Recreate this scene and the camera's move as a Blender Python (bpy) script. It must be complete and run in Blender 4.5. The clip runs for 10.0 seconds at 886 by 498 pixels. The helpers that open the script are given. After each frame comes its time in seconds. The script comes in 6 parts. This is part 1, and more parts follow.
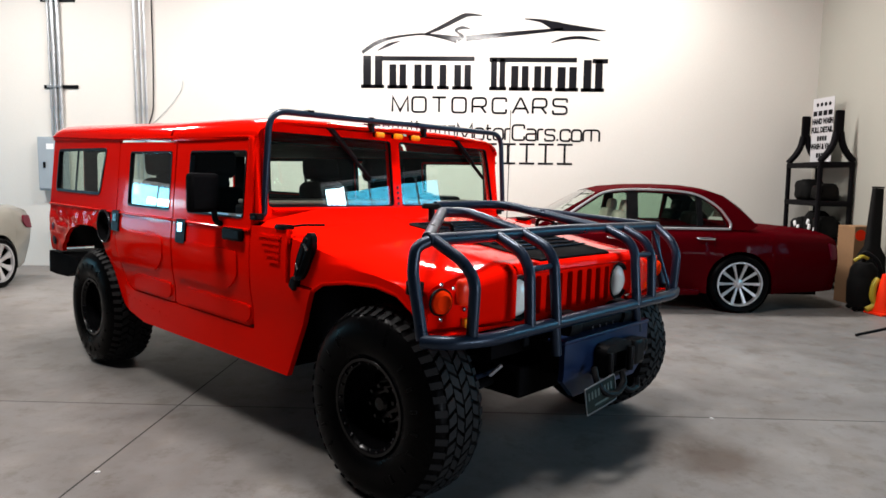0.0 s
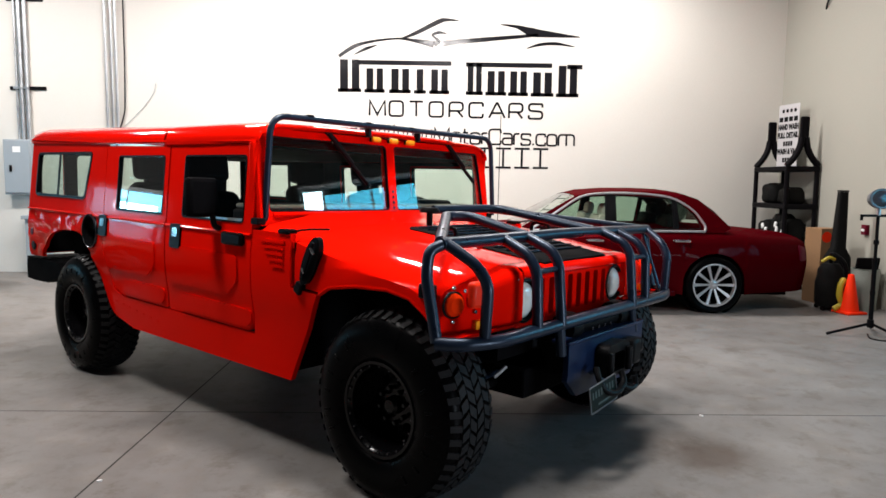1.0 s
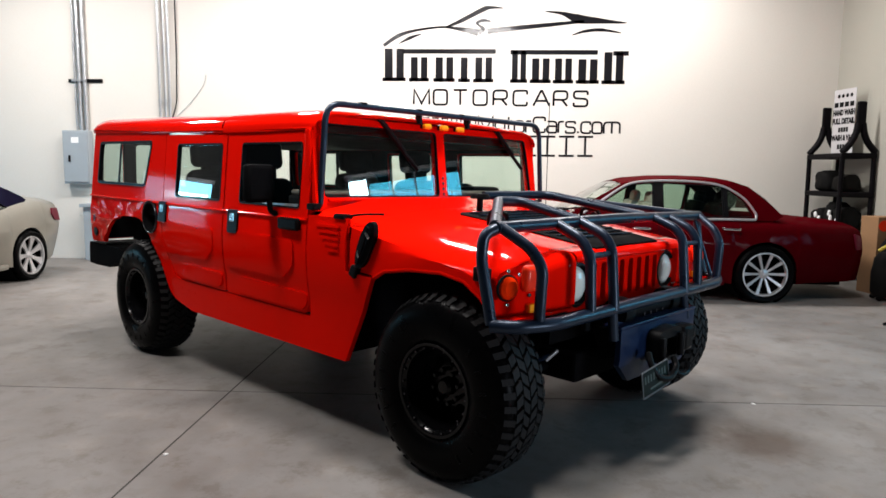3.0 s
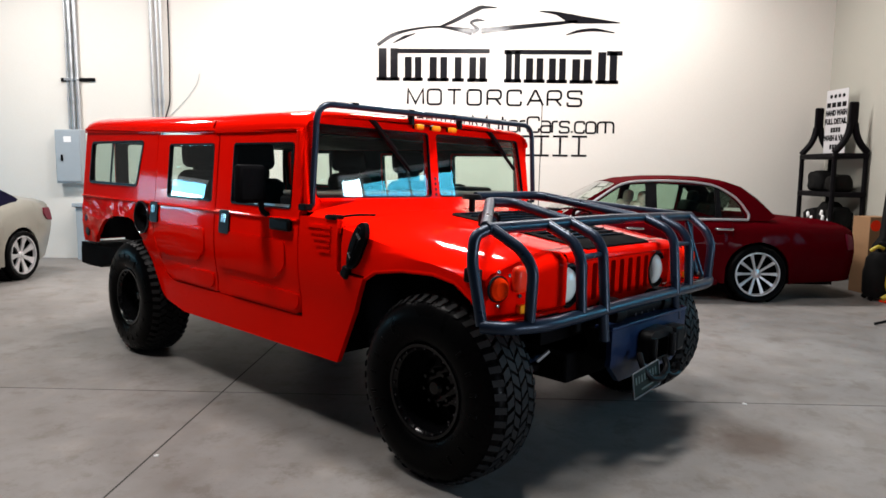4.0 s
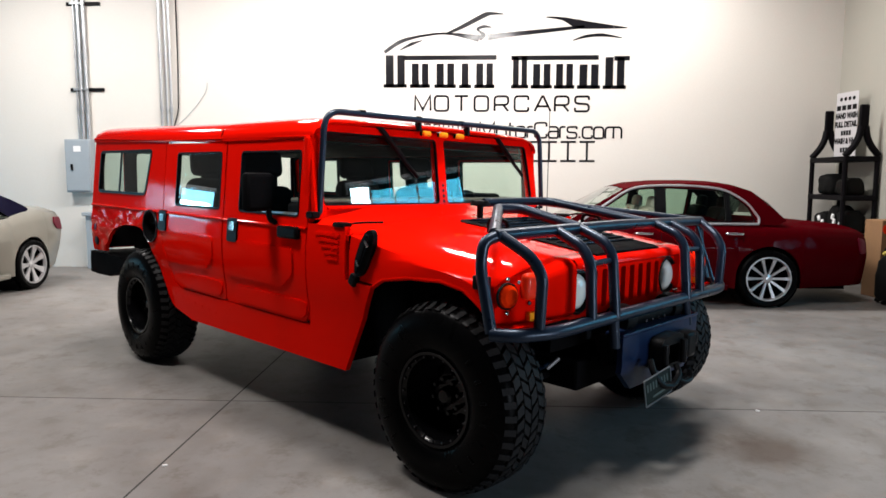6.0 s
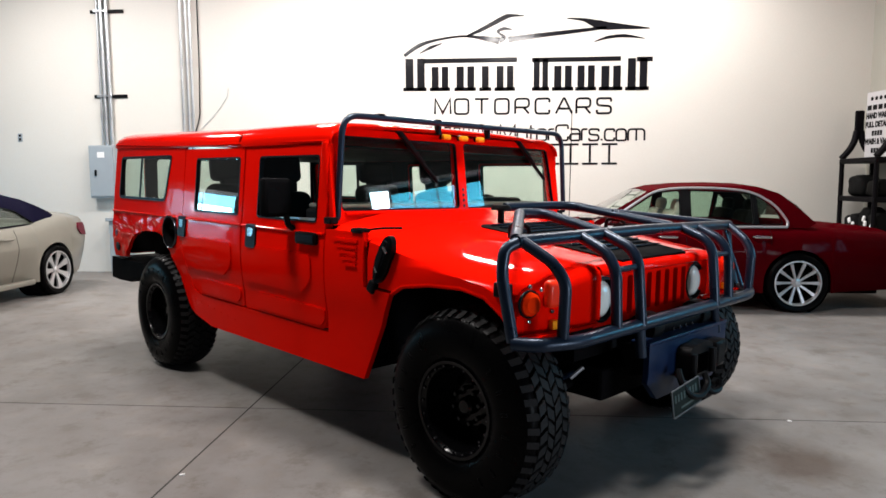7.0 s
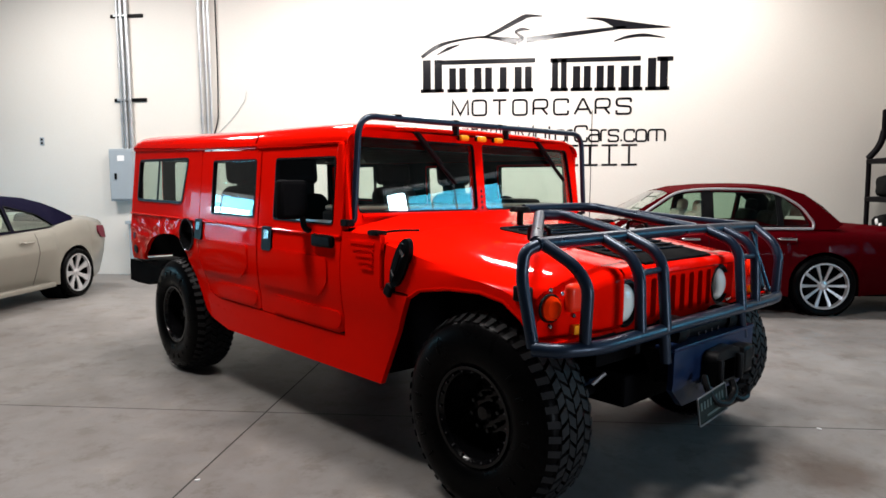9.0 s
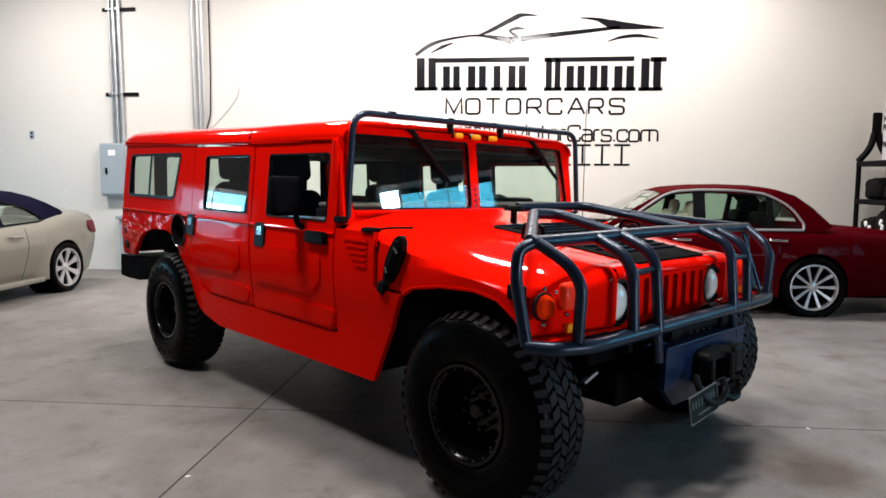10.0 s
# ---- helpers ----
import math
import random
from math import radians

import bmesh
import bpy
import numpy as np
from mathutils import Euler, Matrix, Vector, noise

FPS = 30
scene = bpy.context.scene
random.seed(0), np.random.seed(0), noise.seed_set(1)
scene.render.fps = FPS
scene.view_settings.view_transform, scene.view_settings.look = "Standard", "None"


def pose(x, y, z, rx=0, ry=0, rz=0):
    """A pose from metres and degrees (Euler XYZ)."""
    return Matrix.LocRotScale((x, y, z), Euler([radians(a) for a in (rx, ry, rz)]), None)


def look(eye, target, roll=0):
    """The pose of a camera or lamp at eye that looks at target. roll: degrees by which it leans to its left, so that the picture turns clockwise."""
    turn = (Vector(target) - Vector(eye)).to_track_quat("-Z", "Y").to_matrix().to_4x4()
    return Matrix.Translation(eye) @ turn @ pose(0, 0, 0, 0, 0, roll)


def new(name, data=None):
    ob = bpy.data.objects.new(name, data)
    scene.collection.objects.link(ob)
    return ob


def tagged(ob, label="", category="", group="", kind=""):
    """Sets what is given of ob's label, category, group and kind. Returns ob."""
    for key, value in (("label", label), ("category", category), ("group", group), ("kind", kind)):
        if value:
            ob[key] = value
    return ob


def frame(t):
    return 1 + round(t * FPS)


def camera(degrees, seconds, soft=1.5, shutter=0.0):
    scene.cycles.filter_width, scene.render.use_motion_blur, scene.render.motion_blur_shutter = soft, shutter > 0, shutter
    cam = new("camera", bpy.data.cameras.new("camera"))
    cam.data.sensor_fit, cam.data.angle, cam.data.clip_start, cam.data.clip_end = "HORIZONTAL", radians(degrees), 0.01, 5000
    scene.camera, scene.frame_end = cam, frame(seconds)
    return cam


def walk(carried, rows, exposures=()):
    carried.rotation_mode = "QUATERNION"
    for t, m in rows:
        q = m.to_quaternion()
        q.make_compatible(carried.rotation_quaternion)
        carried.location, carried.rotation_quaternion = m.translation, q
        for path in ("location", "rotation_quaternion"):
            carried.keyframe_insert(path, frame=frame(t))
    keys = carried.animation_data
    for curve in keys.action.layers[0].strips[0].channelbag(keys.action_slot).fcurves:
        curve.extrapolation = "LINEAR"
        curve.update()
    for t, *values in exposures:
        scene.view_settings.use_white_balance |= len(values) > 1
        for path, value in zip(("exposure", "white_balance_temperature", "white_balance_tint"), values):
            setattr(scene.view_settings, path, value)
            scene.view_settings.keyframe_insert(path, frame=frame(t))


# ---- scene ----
cam = camera(66.8, 10.0, 1.6)
PATH = [
    (0, (-0.233, -3.834, 1.480), (-0.305, -1.846, 1.276), 0.65),
    (0.5, (-0.354, -3.828, 1.479), (-0.360, -1.837, 1.280), 0.75),
    (1, (-0.435, -3.884, 1.484), (-0.403, -1.893, 1.291), 0.65),
    (1.5, (-0.483, -3.954, 1.477), (-0.456, -1.964, 1.282), 0.15),
    (2, (-0.502, -3.954, 1.461), (-0.581, -1.966, 1.261), -0.25),
    (2.5, (-0.506, -3.939, 1.459), (-0.598, -1.953, 1.241), 0.35),
    (4, (-0.483, -3.933, 1.469), (-0.553, -1.947, 1.243), 0.55),
    (4.5, (-0.474, -3.930, 1.472), (-0.541, -1.943, 1.254), 0.45),
    (5, (-0.472, -3.920, 1.470), (-0.543, -1.933, 1.258), 0.25),
    (6.5, (-0.489, -3.899, 1.472), (-0.603, -1.912, 1.267), 0.05),
    (7, (-0.485, -3.834, 1.477), (-0.641, -1.850, 1.279), -0.25),
    (7.5, (-0.487, -3.807, 1.467), (-0.715, -1.829, 1.281), -0.74),
    (8, (-0.493, -3.796, 1.467), (-0.722, -1.818, 1.282), -0.54),
    (8.5, (-0.488, -3.778, 1.469), (-0.710, -1.799, 1.282), -0.54),
    (9, (-0.493, -3.766, 1.472), (-0.701, -1.786, 1.281), -0.45),
    (9.5, (-0.499, -3.757, 1.465), (-0.691, -1.775, 1.274), -0.45),
    (10, (-0.504, -3.765, 1.469), (-0.687, -1.783, 1.273), 0.15),
]
walk(cam, [(t, look(eye, target, roll)) for t, eye, target, roll in PATH])

# ---- world and light ----
world = bpy.data.worlds.new("world")
scene.world = world
world.use_nodes = True
sky = world.node_tree.nodes.new("ShaderNodeTexSky")
sky.sky_type = 'NISHITA'
sky.sun_disc = False
sky.sun_elevation, sky.sun_rotation = radians(35), radians(120)
world.node_tree.links.new(sky.outputs[0], world.node_tree.nodes["Background"].inputs[0])
world.node_tree.nodes["Background"].inputs[1].default_value = 0.1
scene.view_settings.exposure = 0.0

WALL_Y, WALL_X, WEST, SOUTH, TOP = 6.93, 5.13, -11.0, -9.0, 5.5


def area_lamp(name, m, sx, sy, watts, colour):
    li = bpy.data.lights.new(name, "AREA")
    li.shape, li.size, li.size_y, li.energy, li.color = "RECTANGLE", sx, sy, watts, colour
    ob = new(name, li)
    ob.matrix_world = m
    return ob


WARM = (1.0, 0.955, 0.93)
BLUE = (0.10, 0.55, 0.88)
# ceiling box fixtures: x, y, watts
CEILING_LIGHTS = [(-7.4, 4.4, 255), (-3.6, 4.6, 215), (-0.5, 4.6, 325), (2.5, 5.2, 146), (-3.1, -0.5, 188), (-0.12, -0.40, 280)]
for lx, ly, lw in CEILING_LIGHTS:
    area_lamp("ceiling_lamp", pose(lx, ly, TOP - 0.32), 1.2, 0.5, lw, WARM)
# daylight in the glazed doors; the south-east one is added to light the nose
area_lamp("south_east_nose_fill", pose(WALL_X + 0.14, -4.6, 0.68, 0, 90, 0), 1.15, 2.4, 230, (0.78, 0.86, 1.0))
area_lamp("east_daylight", pose(WALL_X + 0.14, 0.88, 1.75, 0, 90, 0), 1.3, 1.42, 64, BLUE)
area_lamp("east_bright_pane", pose(WALL_X + 0.12, -0.005, 2.33, 0, 90, 0), 0.29, 0.28, 14, (0.6, 0.8, 1.0))
area_lamp("west_daylight", pose(WEST - 0.14, 3.32, 1.06, 0, -90, 0), 1.9, 1.2, 92, (0.22, 0.62, 0.95))
area_lamp("west_bright_pane", pose(WEST - 0.12, 3.15, 1.70, 0, -90, 0), 0.12, 0.75, 13, (0.5, 0.85, 1.0))


# ---- materials ----
def principled(name, colour, rough=0.5, metal=0.0, coat=0.0, spec=0.5):
    m = bpy.data.materials.new(name)
    m.use_nodes = True
    b = m.node_tree.nodes["Principled BSDF"]
    b.inputs["Base Color"].default_value = (*colour, 1)
    b.inputs["Roughness"].default_value = rough
    b.inputs["Metallic"].default_value = metal
    b.inputs["Coat Weight"].default_value = coat
    b.inputs["Coat Roughness"].default_value = 0.06
    b.inputs["Specular IOR Level"].default_value = spec
    return m


def grain(m, amount=0.15, scale=8.0, fine=60.0, bump=0.1, dist=0.004, rough=0.08):
    """Two scales of noise on colour and roughness, and a fine relief."""
    nt = m.node_tree
    b = nt.nodes["Principled BSDF"]
    co = nt.nodes.new("ShaderNodeTexCoord")
    n1, n2 = nt.nodes.new("ShaderNodeTexNoise"), nt.nodes.new("ShaderNodeTexNoise")
    n1.inputs["Scale"].default_value, n2.inputs["Scale"].default_value = scale, fine
    n1.inputs["Detail"].default_value = 6
    n2.inputs["Detail"].default_value = 3
    for n in (n1, n2):
        nt.links.new(co.outputs["Object"], n.inputs["Vector"])
    add = nt.nodes.new("ShaderNodeMath")
    add.operation = "ADD"
    nt.links.new(n1.outputs["Fac"], add.inputs[0])
    nt.links.new(n2.outputs["Fac"], add.inputs[1])
    mp = nt.nodes.new("ShaderNodeMapRange")
    mp.inputs["From Min"].default_value, mp.inputs["From Max"].default_value = 0.6, 1.4
    mp.inputs["To Min"].default_value, mp.inputs["To Max"].default_value = 1 - amount, 1 + amount
    nt.links.new(add.outputs[0], mp.inputs["Value"])
    base = b.inputs["Base Color"].default_value[:]
    mix = nt.nodes.new("ShaderNodeVectorMath")
    mix.operation = "SCALE"
    mix.inputs[0].default_value = base[:3]
    nt.links.new(mp.outputs[0], mix.inputs["Scale"])
    nt.links.new(mix.outputs[0], b.inputs["Base Color"])
    if rough:
        r = nt.nodes.new("ShaderNodeMapRange")
        r0 = b.inputs["Roughness"].default_value
        r.inputs["From Min"].default_value, r.inputs["From Max"].default_value = 0.3, 0.7
        r.inputs["To Min"].default_value, r.inputs["To Max"].default_value = max(0.02, r0 - rough), min(1, r0 + rough)
        nt.links.new(n1.outputs["Fac"], r.inputs["Value"])
        nt.links.new(r.outputs[0], b.inputs["Roughness"])
    if bump:
        bp = nt.nodes.new("ShaderNodeBump")
        bp.inputs["Strength"].default_value, bp.inputs["Distance"].default_value = bump, dist
        nt.links.new(n2.outputs["Fac"], bp.inputs["Height"])
        nt.links.new(bp.outputs[0], b.inputs["Normal"])
    return m


def glass(name, tint, strength=0.04):
    """Thin pane: see-through with a tint, and a mirror that grows towards grazing."""
    m = bpy.data.materials.new(name)
    m.use_nodes = True
    nt = m.node_tree
    nt.nodes.remove(nt.nodes["Principled BSDF"])
    tr, gl, mx, lw, pw, mp = (nt.nodes.new("ShaderNode" + k) for k in ("BsdfTransparent", "BsdfGlossy", "MixShader", "LayerWeight", "Math", "MapRange"))
    tr.inputs[0].default_value = (*tint, 1)
    gl.inputs["Roughness"].default_value = 0.0
    gl.inputs[0].default_value = (1, 1, 1, 1)
    lw.inputs["Blend"].default_value = 0.5
    pw.operation = "POWER"
    pw.inputs[1].default_value = 4.0
    mp.inputs["To Min"].default_value = strength
    nt.links.new(lw.outputs["Facing"], pw.inputs[0])
    nt.links.new(pw.outputs[0], mp.inputs["Value"])
    nt.links.new(mp.outputs[0], mx.inputs[0])
    nt.links.new(tr.outputs[0], mx.inputs[1])
    nt.links.new(gl.outputs[0], mx.inputs[2])
    nt.links.new(mx.outputs[0], nt.nodes["Material Output"].inputs[0])
    return m


def clearcoat_wave(m, scale=5.0, strength=0.02):
    """Slight unevenness of sprayed clear coat, seen in its reflections."""
    nt = m.node_tree
    co, n, bp = (nt.nodes.new("ShaderNode" + k) for k in ("TexCoord", "TexNoise", "Bump"))
    n.inputs["Scale"].default_value, n.inputs["Detail"].default_value = scale, 2
    bp.inputs["Strength"].default_value, bp.inputs["Distance"].default_value = strength, 0.05
    nt.links.new(co.outputs["Object"], n.inputs["Vector"])
    nt.links.new(n.outputs["Fac"], bp.inputs["Height"])
    b = nt.nodes["Principled BSDF"]
    nt.links.new(bp.outputs[0], b.inputs["Coat Normal"])
    # the coat's gloss grows towards grazing
    lw, pw, mp = (nt.nodes.new("ShaderNode" + k) for k in ("LayerWeight", "Math", "MapRange"))
    lw.inputs["Blend"].default_value = 0.5
    pw.operation = "POWER"
    pw.inputs[1].default_value = 9.0
    mp.inputs["From Max"].default_value = 0.06
    mp.inputs["To Min"].default_value, mp.inputs["To Max"].default_value = 0.07, 1.0
    nt.links.new(lw.outputs["Facing"], pw.inputs[0])
    nt.links.new(pw.outputs[0], mp.inputs["Value"])
    nt.links.new(mp.outputs[0], b.inputs["Coat Weight"])
    return m


RED = clearcoat_wave(grain(principled("bright_red_paint", (0.86, 0.005, 0.001), 0.5, 0, 0.4, 0.0), 0.04, 3, 300, 0.02, 0.001, 0.03))
MAROON = grain(principled("dark_red_metallic_paint", (0.052, 0.0006, 0.0022), 0.4, 0.0, 0.05, 0.0), 0.06, 4, 400, 0.02, 0.001, 0.03)
CHAMPAGNE = grain(principled("champagne_metallic_paint", (0.24, 0.228, 0.192), 0.4, 0.4, 0.4), 0.04, 4, 400, 0.02, 0.001, 0.03)
# charcoal coat; the blue of base and specular tint stands in for daylight
TUBE = grain(principled("charcoal_coat_daylight_blue", (0.005, 0.011, 0.024), 0.34, 0.1, 0, 0.42), 0.2, 10, 120, 0.03, 0.001)
TUBE.node_tree.nodes["Principled BSDF"].inputs["Specular Tint"].default_value = (0.70, 0.83, 1.0, 1)
# the bumper's blue holds the daylight that falls on its front
NAVY_DAYLIT = grain(principled("navy_steel_daylight_blue", (0.004, 0.014, 0.050), 0.4, 0.1, 0, 0.3), 0.3, 10, 220, 0.12, 0.002)
BLACK = grain(principled("black_trim", (0.004, 0.004, 0.0045), 0.4, 0, 0, 0.07), 0.2, 12, 150, 0.1, 0.002)
RUBBER = grain(principled("tyre_rubber", (0.0018, 0.0018, 0.0020), 0.3, 0, 0, 0.035), 0.25, 6, 90, 0.2, 0.002)
WORN = grain(principled("worn_tread_rubber", (0.009, 0.009, 0.0095), 0.65, 0, 0, 0.15), 0.25, 10, 120, 0.25, 0.002)
RIM = principled("gloss_black_wheel", (0.0025, 0.0025, 0.003), 0.22, 0, 0.1, 0.15)
STUD = principled("dark_steel_studs", (0.08, 0.08, 0.09), 0.22, 0.9)
DARK = grain(principled("dark_underbody", (0.004, 0.004, 0.0045), 0.85, 0, 0, 0.03), 0.3, 5, 60, 0.2, 0.003)
CHROME = principled("chrome", (0.75, 0.76, 0.78), 0.12, 1.0)
ALLOY = principled("silver_alloy", (0.55, 0.55, 0.56), 0.3, 0.7)
STEEL = grain(principled("galvanised_steel", (0.52, 0.54, 0.56), 0.38, 0.8), 0.12, 20, 150, 0.05, 0.001)
GREYBOX = grain(principled("grey_enamel", (0.30, 0.34, 0.37), 0.45), 0.05, 6, 120, 0.04, 0.001)
LEATHER = grain(principled("dark_leather", (0.008, 0.0075, 0.007), 0.7, 0, 0, 0.08), 0.2, 8, 120, 0.2, 0.002)
CLOTH = grain(principled("black_bag_cloth", (0.004, 0.004, 0.004), 0.8, 0, 0, 0.15), 0.4, 9, 80, 0.4, 0.004)
LAMPSHELL = grain(principled("dull_silver_shell", (0.14, 0.15, 0.16), 0.4, 0.4), 0.1, 8, 100, 0.05, 0.001)
TAN = grain(principled("tan_trim", (0.17, 0.155, 0.12), 0.6), 0.15, 8, 120, 0.15, 0.002)
CREAM = grain(principled("cream_leather", (0.55, 0.50, 0.42), 0.5), 0.1, 8, 120, 0.1, 0.002)
ORANGE = principled("orange_lens", (1.0, 0.036, 0.003), 0.5, 0, 0.04, 0.0)
REDORANGE = principled("red_orange_lens", (1.0, 0.036, 0.008), 0.4, 0, 0.25, 0.1)
AMBER = principled("amber_lens", (1.0, 0.34, 0.01), 0.4, 0, 0.08, 0.05)
REDLENS = principled("red_lens", (0.10, 0.002, 0.014), 0.4, 0, 0.03, 0.1)
LENS = principled("headlamp_lens", (0.86, 0.84, 0.76), 0.25, 0.0, 0.4)
INK = principled("faded_plate_ink", (0.045, 0.07, 0.065), 0.5)
LAMPGLASS = principled("blue_grey_lamp_glass", (0.045, 0.05, 0.06), 0.25, 0.1, 0.3)
SOFTTOP = grain(principled("navy_canvas", (0.0035, 0.0030, 0.013), 0.9, 0, 0, 0.05), 0.2, 20, 250, 0.2, 0.002)
GLASS = glass("clear_glass", (0.90, 0.955, 0.925))
TINTED = glass("tinted_glass", (0.78, 0.87, 0.81))
PRIVACY = glass("dark_tinted_glass", (0.10, 0.12, 0.11))
PAINT_BLACK = principled("black_vinyl_lettering", (0.010, 0.010, 0.012), 0.15, 0, 0.1, 0.25)
PALE = grain(principled("pale_bin_plastic", (0.26, 0.29, 0.26), 0.4), 0.1, 6, 90, 0.05, 0.001)
PAPER = principled("greyish_paper", (0.50, 0.49, 0.50), 0.6)
WHITE = principled("white_card", (0.8, 0.8, 0.8), 0.5)
PLASTIC = grain(principled("black_plastic", (0.0035, 0.003, 0.004), 0.5, 0, 0, 0.06), 0.2, 12, 120, 0.1, 0.002)
CARD = grain(principled("brown_cardboard", (0.24, 0.13, 0.06), 0.8), 0.12, 6, 90, 0.1, 0.002)
CONE = grain(principled("orange_cone_plastic", (0.95, 0.035, 0.006), 0.5, 0, 0, 0.1), 0.06, 8, 120, 0.05, 0.001)
YELLOW = principled("yellow_plastic", (0.42, 0.33, 0.02), 0.5)
PLATE = principled("dark_green_plate", (0.006, 0.012, 0.010), 0.5, 0, 0, 0.1)
BEIGE = grain(principled("beige_plastic", (0.50, 0.46, 0.38), 0.5), 0.1, 8, 100, 0.05, 0.001)

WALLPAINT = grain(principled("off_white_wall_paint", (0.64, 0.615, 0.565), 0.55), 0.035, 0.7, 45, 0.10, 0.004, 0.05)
# same paint as the north wall, darkened here for the east wall's dimmer light
EASTSHADE = grain(principled("shaded_off_white_wall_paint", (0.38, 0.37, 0.32), 0.55), 0.035, 0.7, 45, 0.10, 0.004, 0.05)
DECK = grain(principled("charcoal_block_wall", (0.045, 0.045, 0.046), 0.8), 0.08, 1.5, 30, 0.2, 0.004)
CEIL = grain(principled("dark_ceiling_deck", (0.05, 0.05, 0.05), 0.8), 0.04, 1.5, 30, 0.1, 0.004)


def concrete():
    m = principled("sealed_concrete", (0.27, 0.245, 0.225), 0.42, 0, 0, 0.12)
    nt = m.node_tree
    b = nt.nodes["Principled BSDF"]
    co = nt.nodes.new("ShaderNodeNewGeometry")
    nodes = []
    for s, d in ((0.45, 5), (2.6, 7), (55, 3)):
        n = nt.nodes.new("ShaderNodeTexNoise")
        n.inputs["Scale"].default_value, n.inputs["Detail"].default_value = s, d
        n.inputs["Roughness"].default_value = 0.6
        nt.links.new(co.outputs["Position"], n.inputs["Vector"])
        nodes.append(n)
    r = nt.nodes.new("ShaderNodeValToRGB")
    r.color_ramp.elements[0].position, r.color_ramp.elements[1].position = 0.32, 0.72
    r.color_ramp.elements[0].color = (0.152, 0.1445, 0.139, 1)
    r.color_ramp.elements[1].color = (0.232, 0.223, 0.214, 1)
    r2 = nt.nodes.new("ShaderNodeValToRGB")
    r2.color_ramp.elements[0].position, r2.color_ramp.elements[1].position = 0.30, 0.62
    r2.color_ramp.elements[0].color = (0.80, 0.77, 0.74, 1)
    r2.color_ramp.elements[1].color = (1, 1, 1, 1)
    nt.links.new(nodes[0].outputs["Fac"], r.inputs[0])
    nt.links.new(nodes[1].outputs["Fac"], r2.inputs[0])
    mx = nt.nodes.new("ShaderNodeMix")
    mx.data_type, mx.blend_type = "RGBA", "MULTIPLY"
    mx.inputs["Factor"].default_value = 1
    nt.links.new(r.outputs[0], mx.inputs["A"])
    nt.links.new(r2.outputs[0], mx.inputs["B"])
    nt.links.new(mx.outputs["Result"], b.inputs["Base Color"])
    # brown stains and fine speckle
    for s, d, lo, hi, tint in ((1.3, 8, 0.55, 0.72, (0.82, 0.78, 0.74, 1)), (3.1, 11, 0.55, 0.62, (0.82, 0.79, 0.76, 1)), (9, 9, 0.49, 0.62, (0.86, 0.84, 0.82, 1)), (4.5, 10, 0.52, 0.62, (1.16, 1.15, 1.13, 1)), (38, 6, 0.60, 0.70, (0.80, 0.78, 0.76, 1))):
        n = nt.nodes.new("ShaderNodeTexNoise")
        n.inputs["Scale"].default_value, n.inputs["Detail"].default_value, n.inputs["Roughness"].default_value = s, d, 0.68
        nt.links.new(co.outputs["Position"], n.inputs["Vector"])
        r3 = nt.nodes.new("ShaderNodeValToRGB")
        r3.color_ramp.elements[0].position, r3.color_ramp.elements[1].position = lo, hi
        r3.color_ramp.elements[0].color, r3.color_ramp.elements[1].color = (1, 1, 1, 1), tint
        nt.links.new(n.outputs["Fac"], r3.inputs[0])
        m2 = nt.nodes.new("ShaderNodeMix")
        m2.data_type, m2.blend_type = "RGBA", "MULTIPLY"
        m2.inputs["Factor"].default_value = 1
        nt.links.new(mx.outputs["Result"], m2.inputs["A"])
        nt.links.new(r3.outputs[0], m2.inputs["B"])
        mx = m2
    # one old brown spill with ragged edges
    far, wob, amp, off, r4, m3 = (nt.nodes.new("ShaderNode" + k) for k in ("VectorMath", "TexNoise", "Math", "Math", "ValToRGB", "Mix"))
    far.operation = "DISTANCE"
    far.inputs[1].default_value = (1.06, -0.24, 0.0)
    wob.inputs["Scale"].default_value, wob.inputs["Detail"].default_value = 3.0, 7
    amp.operation, off.operation = "MULTIPLY", "ADD"
    amp.inputs[1].default_value = 0.7
    r4.color_ramp.elements[0].position, r4.color_ramp.elements[1].position = 0.46, 0.74
    r4.color_ramp.elements[0].color, r4.color_ramp.elements[1].color = (0.64, 0.55, 0.50, 1), (1, 1, 1, 1)
    nt.links.new(co.outputs["Position"], far.inputs[0])
    nt.links.new(co.outputs["Position"], wob.inputs["Vector"])
    nt.links.new(wob.outputs["Fac"], amp.inputs[0])
    nt.links.new(amp.outputs[0], off.inputs[0])
    nt.links.new(far.outputs["Value"], off.inputs[1])
    nt.links.new(off.outputs[0], r4.inputs[0])
    m3.data_type, m3.blend_type = "RGBA", "MULTIPLY"
    m3.inputs["Factor"].default_value = 1
    nt.links.new(mx.outputs["Result"], m3.inputs["A"])
    nt.links.new(r4.outputs[0], m3.inputs["B"])
    nt.links.new(m3.outputs["Result"], b.inputs["Base Color"])
    rr = nt.nodes.new("ShaderNodeMapRange")
    rr.inputs["To Min"].default_value, rr.inputs["To Max"].default_value = 0.30, 0.6
    nt.links.new(nodes[1].outputs["Fac"], rr.inputs["Value"])
    nt.links.new(rr.outputs[0], b.inputs["Roughness"])
    bp = nt.nodes.new("ShaderNodeBump")
    bp.inputs["Strength"].default_value, bp.inputs["Distance"].default_value = 0.08, 0.003
    nt.links.new(nodes[2].outputs["Fac"], bp.inputs["Height"])
    nt.links.new(bp.outputs[0], b.inputs["Normal"])
    return m


